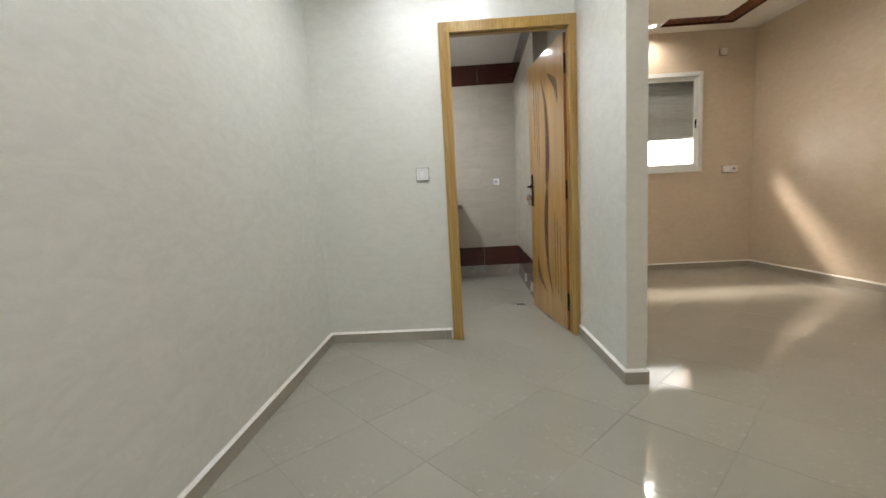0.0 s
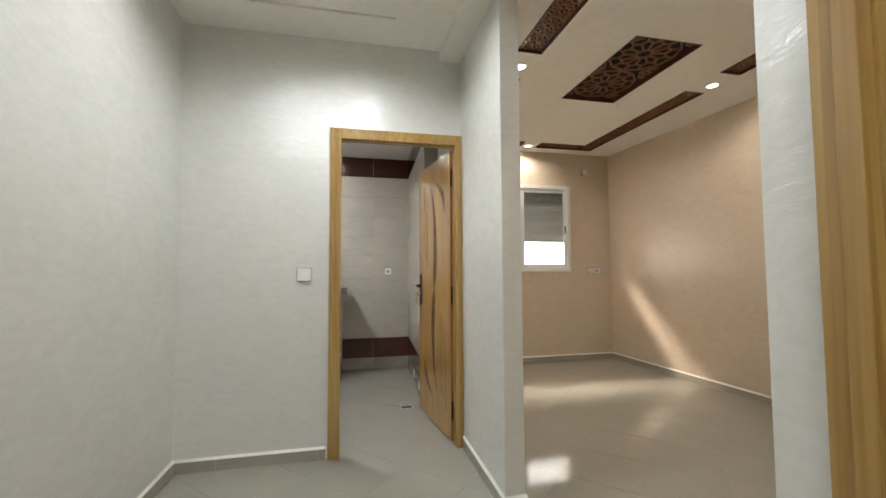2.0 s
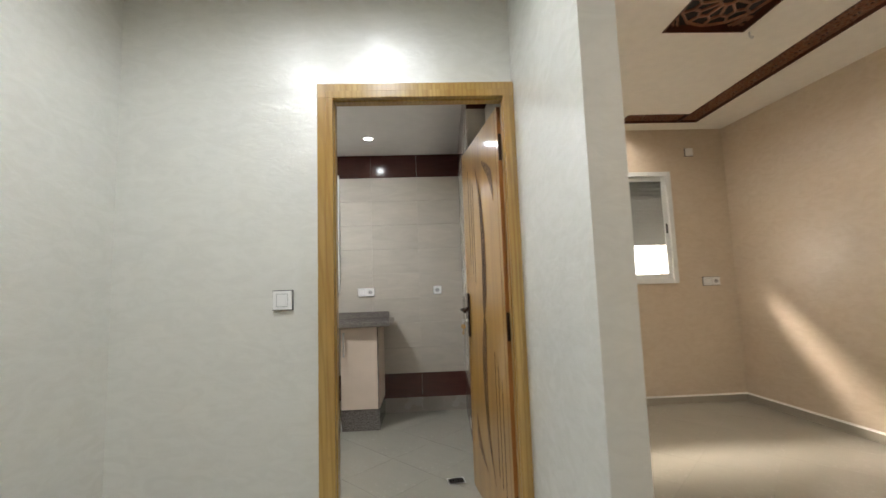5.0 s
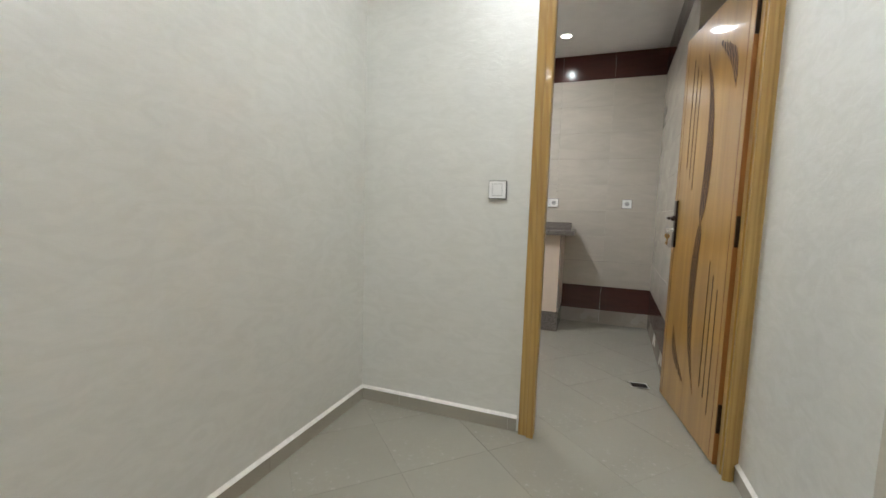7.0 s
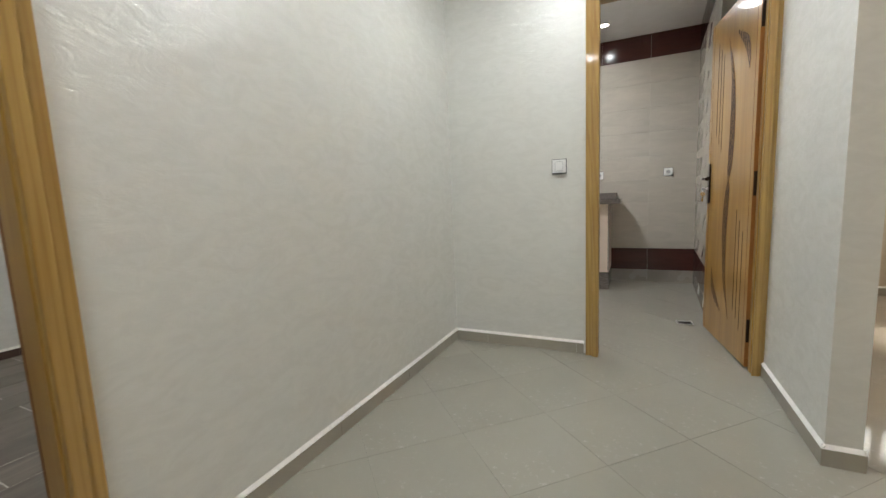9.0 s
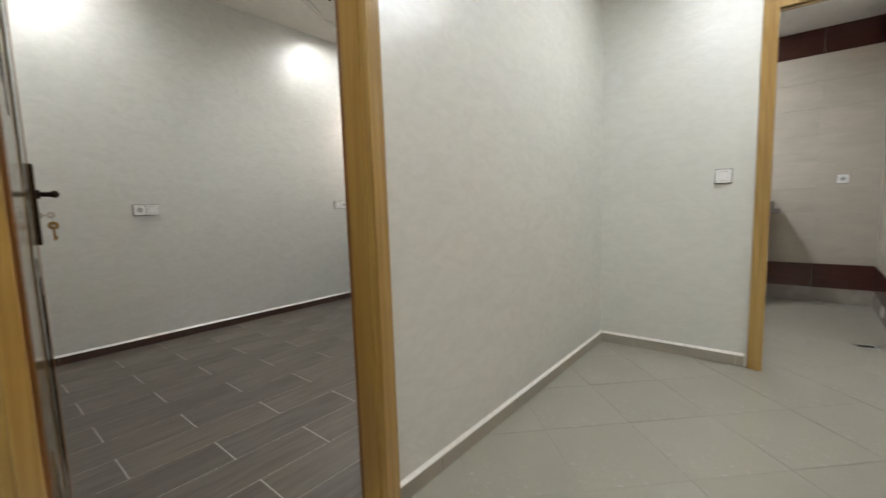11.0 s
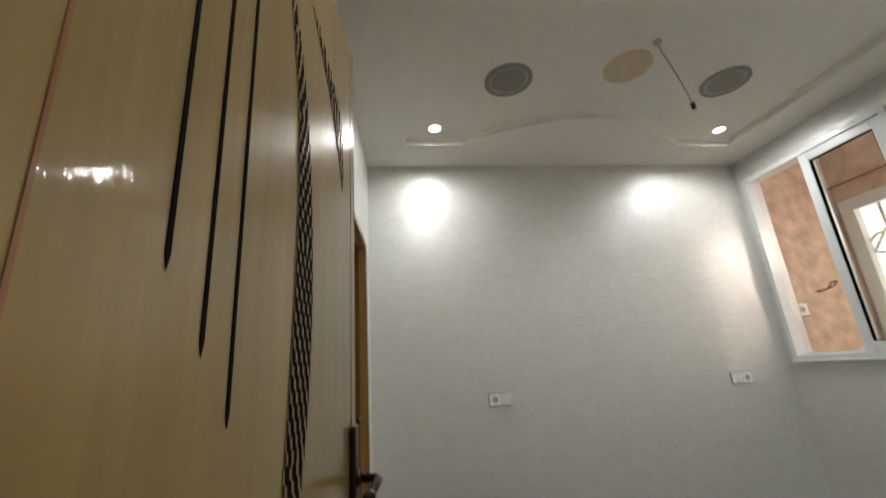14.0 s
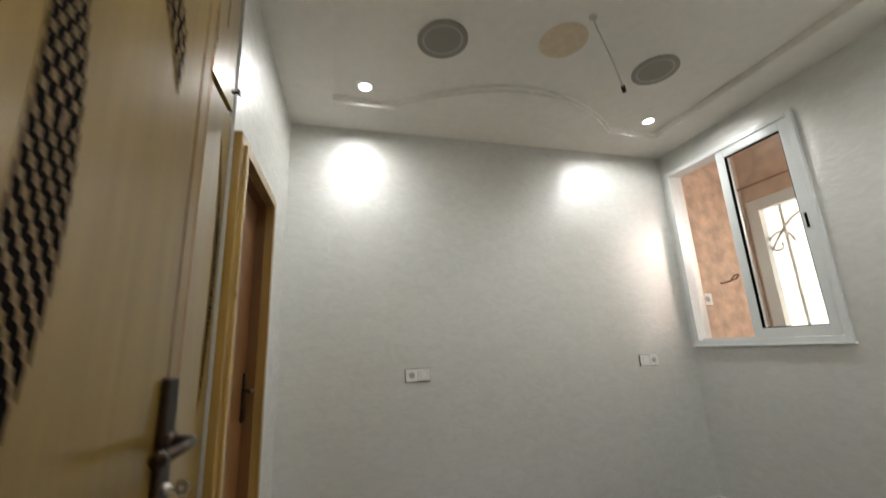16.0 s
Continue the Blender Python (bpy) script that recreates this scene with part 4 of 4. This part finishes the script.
# cone and softness of the beams
CONES = {"lamp_bedroom": (168, 0.9), "lamp_hall": (165, 0.7), "lamp_living": (166, 0.7), "lamp_bath": (172, 0.6)}
light = downlight("small round recessed downlight, lit")
light.matrix_basis = turn(-3.358, 0.466, 0, CBT)
lamp_spot("lamp_bedroom", -3.358, 0.466, CBT - 0.008, SPOT_BED, BED_WHITE, 168, 0.9)
for x, y, z, watts, color, nm in (
    (-3.343, 2.72, CBT, SPOT_BED, BED_WHITE, "lamp_bedroom"), (-1.50, 0.479, CBT, SPOT_BED_FAR * 0.7, BED_WHITE, "lamp_bedroom"), (-1.50, 2.724, CBT, SPOT_BED_FAR, BED_WHITE, "lamp_bedroom"),
    (1.45, 3.015, CL, SPOT_LIVING, WARM, "lamp_living"), (3.215, 2.98, CL, SPOT_LIVING, WARM, "lamp_living"), (2.365, 4.895, CL, SPOT_LIVING, WARM, "lamp_living"), (2.33, 1.06, CL, SPOT_LIVING, WARM, "lamp_living"),
    (-0.28, 1.95, CH, SPOT_HALL * 0.58, NEUTRAL, "lamp_hall"), (0.26, 1.95, CH, SPOT_HALL * 1.1, NEUTRAL, "lamp_hall"), (-0.28, -0.45, CH, SPOT_HALL * 0.58, NEUTRAL, "lamp_hall"), (0.26, -0.45, CH, SPOT_HALL * 1.1, NEUTRAL, "lamp_hall"),
    (0.0, 4.79, CT, SPOT_BATH * 0.1, NEUTRAL, "lamp_bath"), (-0.74, 4.0, CT, SPOT_BATH * 1.6, NEUTRAL, "lamp_bath"),
):
    copy_thing(light, turn(x, y, 0, z))
    lamp_spot(nm, x, y, z - 0.008, watts, color, *CONES[nm])

# ---- bedroom ceiling fittings ----
speaker = thing("ceiling_speaker", "round grey ceiling fitting with a white rim", "ceiling speaker", turn(-2.838, 0.863, 0, CBT), group="round ceiling fittings")
part("rim", disc(0.145, -0.012, 0.0, 40, 0.118), SPEAKER_GREY, speaker)
part("inner_ring", disc(0.118, -0.009, 0.0, 40, 0.106), GREY_PLASTIC, speaker, "pale inner ring")
part("grille", disc(0.106, -0.007, 0.0, 40), SPEAKER_GREY, speaker, "grey grille")
copy_thing(speaker, turn(-2.803, 2.30, 0, CBT))
tagged(part("ceiling_patch", disc(0.14, -0.004, 0.0, 40), CREAM, m=turn(-2.70, 1.56, 0, CBT)), "round cream filler patch on the white ceiling", "ceiling patch")
cord = thing("lamp_cord", "white cord with a bare connector hanging from the ceiling", "cord", turn(-2.50, 1.62, 0, CBT))
part("cord", tube(smooth_line([(0, 0, 0), (-0.02, 0.03, -0.05), (-0.12, 0.17, -0.10), (-0.24, 0.33, -0.16), (-0.28, 0.38, -0.19)], 5), 0.005, 8), CABLE, cord, smooth=True)
part("connector", tube([(-0.275, 0.375, -0.187), (-0.30, 0.405, -0.205)], 0.013, 10), BRONZE, cord, "dark connector")
part("ceiling_rose", disc(0.022, -0.012, 0, 16), CABLE, cord)


# ---- carved panels of the living-room ceiling ----
def bar(bm, p, q, w, z0, z1):
    p, q = Vector(p), Vector(q)
    d = q - p
    if d.length < 1e-4:
        return
    n = Vector((-d.y, d.x)).normalized() * (w / 2)
    prism([(p + n).to_tuple(), (q + n).to_tuple(), (q - n).to_tuple(), (p - n).to_tuple()], z0, z1, bm)


def clip_seg(p, q, r):
    """The stretch of p-q inside the rectangle r = x0, x1, y0, y1, or None."""
    (x, y), (u, v) = p, q
    t0, t1 = 0.0, 1.0
    for a, d, lo, hi in ((x, u - x, r[0], r[1]), (y, v - y, r[2], r[3])):
        if abs(d) < 1e-9:
            if a < lo or a > hi:
                return None
            continue
        s, e = sorted(((lo - a) / d, (hi - a) / d))
        t0, t1 = max(t0, s), min(t1, e)
    if t0 >= t1:
        return None
    return (x + (u - x) * t0, y + (v - y) * t0), (x + (u - x) * t1, y + (v - y) * t1)


def rosette(bm, cx, cy, r, rect, w, z0, z1, n=10):
    """A star rosette: an inner wheel, petals and an outer star of crossing ribs, cut off at the panel's edge."""
    def at(k, rad):
        a = 2 * math.pi * k / n + math.pi / n
        return cx + rad * math.cos(a), cy + rad * math.sin(a)

    lines = []
    for k in range(n):
        lines += [(at(k, 0.22 * r), at(k + 1, 0.22 * r)), (at(k, 0.22 * r), at(k, 0.62 * r))]
        lines += [(at(k, 0.62 * r), at(k + 0.5, 0.74 * r)), (at(k + 1, 0.62 * r), at(k + 0.5, 0.74 * r))]
        lines += [(at(k + 0.5, 0.74 * r), at(k + 0.5, 1.0 * r)), (at(k + 0.5, 1.0 * r), at(k + 1.5, 1.0 * r))]
    for p, q in lines:
        s = clip_seg(p, q, rect)
        if s:
            bar(bm, s[0], s[1], w, z0, z1)


def carved_panel(name, label, rects, pitch, radius, rib, deep, star):
    """Carved wood panels sunk in a ceiling: a dark backing, a star lattice, and wooden sides down to the plaster."""
    e = thing(name, label, "ceiling panel")
    for x0, x1, y0, y1 in rects:
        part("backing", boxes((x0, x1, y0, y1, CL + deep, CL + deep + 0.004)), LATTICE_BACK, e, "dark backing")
        bm = bmesh.new()
        inner = (x0 + 0.006, x1 - 0.006, y0 + 0.006, y1 - 0.006)
        nx, ny = max(1, round((x1 - x0) / pitch)), max(1, round((y1 - y0) / pitch))
        for i in range(nx):
            for j in range(ny):
                rosette(bm, x0 + (i + 0.5) * (x1 - x0) / nx, y0 + (j + 0.5) * (y1 - y0) / ny, radius, inner, rib, CL + deep - 0.012, CL + deep, star)
        for i in range(nx + 1):
            for j in range(ny + 1):
                rosette(bm, x0 + i * (x1 - x0) / nx, y0 + j * (y1 - y0) / ny, radius * 0.42, inner, rib, CL + deep - 0.011, CL + deep, 6)
        part("lattice", bm, LATTICE_WOOD, e, "carved star lattice")
        t = 0.008
        part("rim", boxes((x0, x0 + t, y0, y1, CL - 0.004, CL + deep), (x1 - t, x1, y0, y1, CL - 0.004, CL + deep), (x0 + t, x1 - t, y0, y0 + t, CL - 0.004, CL + deep), (x0 + t, x1 - t, y1 - t, y1, CL - 0.004, CL + deep)), BROWN_WOOD, e, "brown wooden rim")
    return e


carved_panel("carved_ceiling_panel", "large carved brown star-lattice panel in the white ceiling", PANEL, 0.5, 0.25, 0.013, 0.045, 12)
for rects in STRIPS:
    carved_panel("carved_ceiling_strip", "L-shaped carved brown lattice strip in the white ceiling", rects, 0.2, 0.098, 0.008, 0.03, 10)
hook = thing("ceiling_hook", "small hook hanging under the carved panel", "hook", turn(2.60, 3.44, 0, CL))
part("hook_rod", tube([(0, 0, -0.03), (0, 0, -0.06), (0.012, 0, -0.075), (0.022, 0, -0.062)], 0.006, 8), WHITE_PLASTIC, hook)

# ---- bathroom things ----
vanity = thing("washstand_cabinet", "narrow cream cabinet with a granite plinth and bar handle", "cabinet", turn(0, 0, 0))
part("body", boxes((-0.275, 0.058, 4.80, TN - 0.012, 0.18, 0.895)), LAMINATE, vanity)
vd = part("door", boxes((-0.272, 0.050, 4.782, 4.80, 0.183, 0.892), bevel=0.002), LAMINATE, vanity, "cream door with a dark edge")
part("door_edge", boxes((0.050, 0.0545, 4.783, 4.80, 0.183, 0.892)), RUBBER_AND_GAP, vd, "dark door edge")
part("handle", tube(smooth_line([(-0.245, 4.782, 0.845), (-0.245, 4.752, 0.835), (-0.242, 4.747, 0.74), (-0.245, 4.752, 0.655), (-0.245, 4.782, 0.645)], 5), 0.009, 10), STEEL, vd, "steel bar handle", smooth=True)
part("plinth", boxes((-0.27, 0.060, 4.79, TN - 0.012, 0, 0.18), bevel=0.003), GRANITE, vanity, "speckled granite plinth")
worktop = thing("granite_worktop", "speckled grey granite worktop with an upstand", "worktop")
part("slab", boxes((TW, 0.165, 4.73, TN - 0.012, 0.897, 0.94), bevel=0.006), GRANITE, worktop)
part("upstand", boxes((TW, 0.115, TN - 0.032, TN - 0.012, 0.94, 1.005), bevel=0.005), GRANITE, worktop)
part("side_leg", boxes((TW + 0.001, TW + 0.04, 4.80, TN - 0.012, 0, 0.896), bevel=0.003), GRANITE, worktop)
drain = thing("floor_drain", "small steel floor drain grate in the bathroom tiles", "drain", turn(0.657, 3.781, 8))
part("grate_frame", frame_bars(-0.055, 0.055, 0, 0.001, -0.04, 0.04, 0.008, 0), STEEL, drain).matrix_basis = pose(0, 0, 0.002, 90, 0, 0)
part("well", boxes((-0.05, 0.05, -0.035, 0.035, 0.0005, 0.001)), RUBBER_AND_GAP, drain)
for i in range(6):
    part("grate_bar", boxes((-0.044 + i * 0.0155, -0.037 + i * 0.0155, -0.033, 0.033, 0.001, 0.003)), BRONZE, drain)

# ---- wall tiles of the bathroom ----
north_wall = bpy.data.objects["wall_bath_north"]
east_wall = bpy.data.objects["wall_bath_east"]
ROWS_Z = [(0.0, 0.138, BATH_GREY), (0.138, 0.378, BATH_BAND)] + [(0.378 + i * 0.25175, 0.378 + (i + 1) * 0.25175, BATH_TILE) for i in range(8)] + [(2.392, CT, BATH_BAND)]
tile_meshes = {}


def tile_mesh(w, h, mat):
    """A wall tile facing -y, its lower left corner at the origin."""
    key = (round(w, 3), round(h, 3), mat.name)
    if key not in tile_meshes:
        bm = boxes((0.0008, w - 0.0008, -0.0, 0.0115, 0.0008, h - 0.0008))
        bmesh.ops.recalc_face_normals(bm, faces=bm.faces)
        me = bpy.data.meshes.new("tile")
        bm.to_mesh(me)
        bm.free()
        me.materials.append(mat)
        tile_meshes[key] = me
    return tile_meshes[key]


def tile_run(parent, m, length, start, pitch=0.479):
    cuts = [0.0] + [start + k * pitch for k in range(12) if 0.01 < start + k * pitch < length - 0.01] + [length]
    for z0, z1, mat in ROWS_Z:
        for a, b in zip(cuts, cuts[1:]):
            ob = new("tile", tile_mesh(b - a, z1 - z0, mat))
            ob.parent = parent
            ob.matrix_basis = m @ pose(a, 0, z0)


tile_run(north_wall, turn(TW, TN, 0), 0.87 - TW, -0.05 - TW - 0.479)
tile_run(east_wall, turn(0.869, TN, -92.4), 1.63, 0.30)
tile_run(east_wall, turn(0.80, 3.658, 0), 0.127, 0.5)
tile_run(east_wall, turn(0.926, 3.658, -90), 0.656, 0.40)


# ---- floor tiles ----
def polygon_clip(poly, axis, value, keep_greater):
    out = []
    for i, p in enumerate(poly):
        q = poly[(i + 1) % len(poly)]
        a, b = p[axis] - value, q[axis] - value
        ins, nxt = (a >= 0) == keep_greater or a == 0, (b >= 0) == keep_greater or b == 0
        if ins:
            out.append(p)
        if ins != nxt:
            t = a / (a - b)
            out.append((p[0] + t * (q[0] - p[0]), p[1] + t * (q[1] - p[1])))
    return out


floor_ob = bpy.data.objects["floor"]
A, GAP = 0.4175, 0.0008
lay = random.Random(5)  # each tile is laid a hair out of level
whole = None
for region in ((-0.951, 0.99, HS, TN), (0.99, 4.15, LS - 0.1, LN)):
    for i in range(-12, 16):
        for j in range(-12, 16):
            u, v = 1.875 + i * A * math.sqrt(2), 1.15 + j * A * math.sqrt(2)
            cx, cy, h = (v - u) / 2, (v + u) / 2, A / math.sqrt(2) - GAP * 1.4
            poly = [(cx + h, cy), (cx, cy + h), (cx - h, cy), (cx, cy - h)]
            full = region[0] <= cx - h and cx + h <= region[1] and region[2] <= cy - h and cy + h <= region[3]
            if full:
                if whole is None:
                    bm = prism([(h, 0), (0, h), (-h, 0), (0, -h)], -0.02, 0.0)
                    bmesh.ops.recalc_face_normals(bm, faces=bm.faces)
                    whole = bpy.data.meshes.new("floor_tile")
                    bm.to_mesh(whole)
                    bm.free()
                    whole.materials.append(FLOOR_TILE)
                ob = new("floor_tile", whole)
                ob.parent = floor_ob
                ob.matrix_basis = pose(cx, cy, 0, lay.gauss(0, 0.07), lay.gauss(0, 0.07))
                continue
            for axis, value, greater in ((0, region[0], True), (0, region[1], False), (1, region[2], True), (1, region[3], False)):
                if poly:
                    poly = polygon_clip(poly, axis, value, greater)
            if len(poly) > 2 and abs(sum(p[0] * q[1] - q[0] * p[1] for p, q in zip(poly, poly[1:] + poly[:1]))) > 2e-4:
                part("floor_tile", prism([(x - cx, y - cy) for x, y in poly], -0.02, 0.0), FLOOR_TILE, floor_ob, m=pose(cx, cy, 0, lay.gauss(0, 0.07), lay.gauss(0, 0.07)))

bed_floor = bpy.data.objects["floor_bedroom"]
PX, PY = 0.2178, 0.6475
planks = {}
k = 0
x1 = -2.495 + 7 * PX
while x1 > BW - 0.05:
    row0, row1 = max(x1 - PX, BW - 0.05), min(x1, -1.0)
    y = 0.197 - 3 * PY + (PY / 2 if k % 2 else 0)
    while y < BN and row1 - row0 > 0.02:
        a, b = max(y, -0.35), min(y + PY, BN + 0.05)
        if b - a > 0.02:
            key = (round(row1 - row0, 3), round(b - a, 3))
            if key not in planks:
                bm = boxes((0.0018, key[0] - 0.0018, 0.0024, key[1] - 0.0024, -0.02, 0.0))
                bmesh.ops.bevel(bm, geom=[e for e in bm.edges if all(v.co.z > -0.001 for v in e.verts)], offset=0.001, segments=1, affect="EDGES")
                bmesh.ops.recalc_face_normals(bm, faces=bm.faces)
                me = bpy.data.meshes.new("plank_tile")
                bm.to_mesh(me)
                bm.free()
                me.materials.append(PLANK)
                planks[key] = me
            ob = new("plank_tile", planks[key])
            ob.parent = bed_floor
            ob.matrix_basis = pose(row0, a, 0)
        y += PY
    x1 -= PX
    k += 1
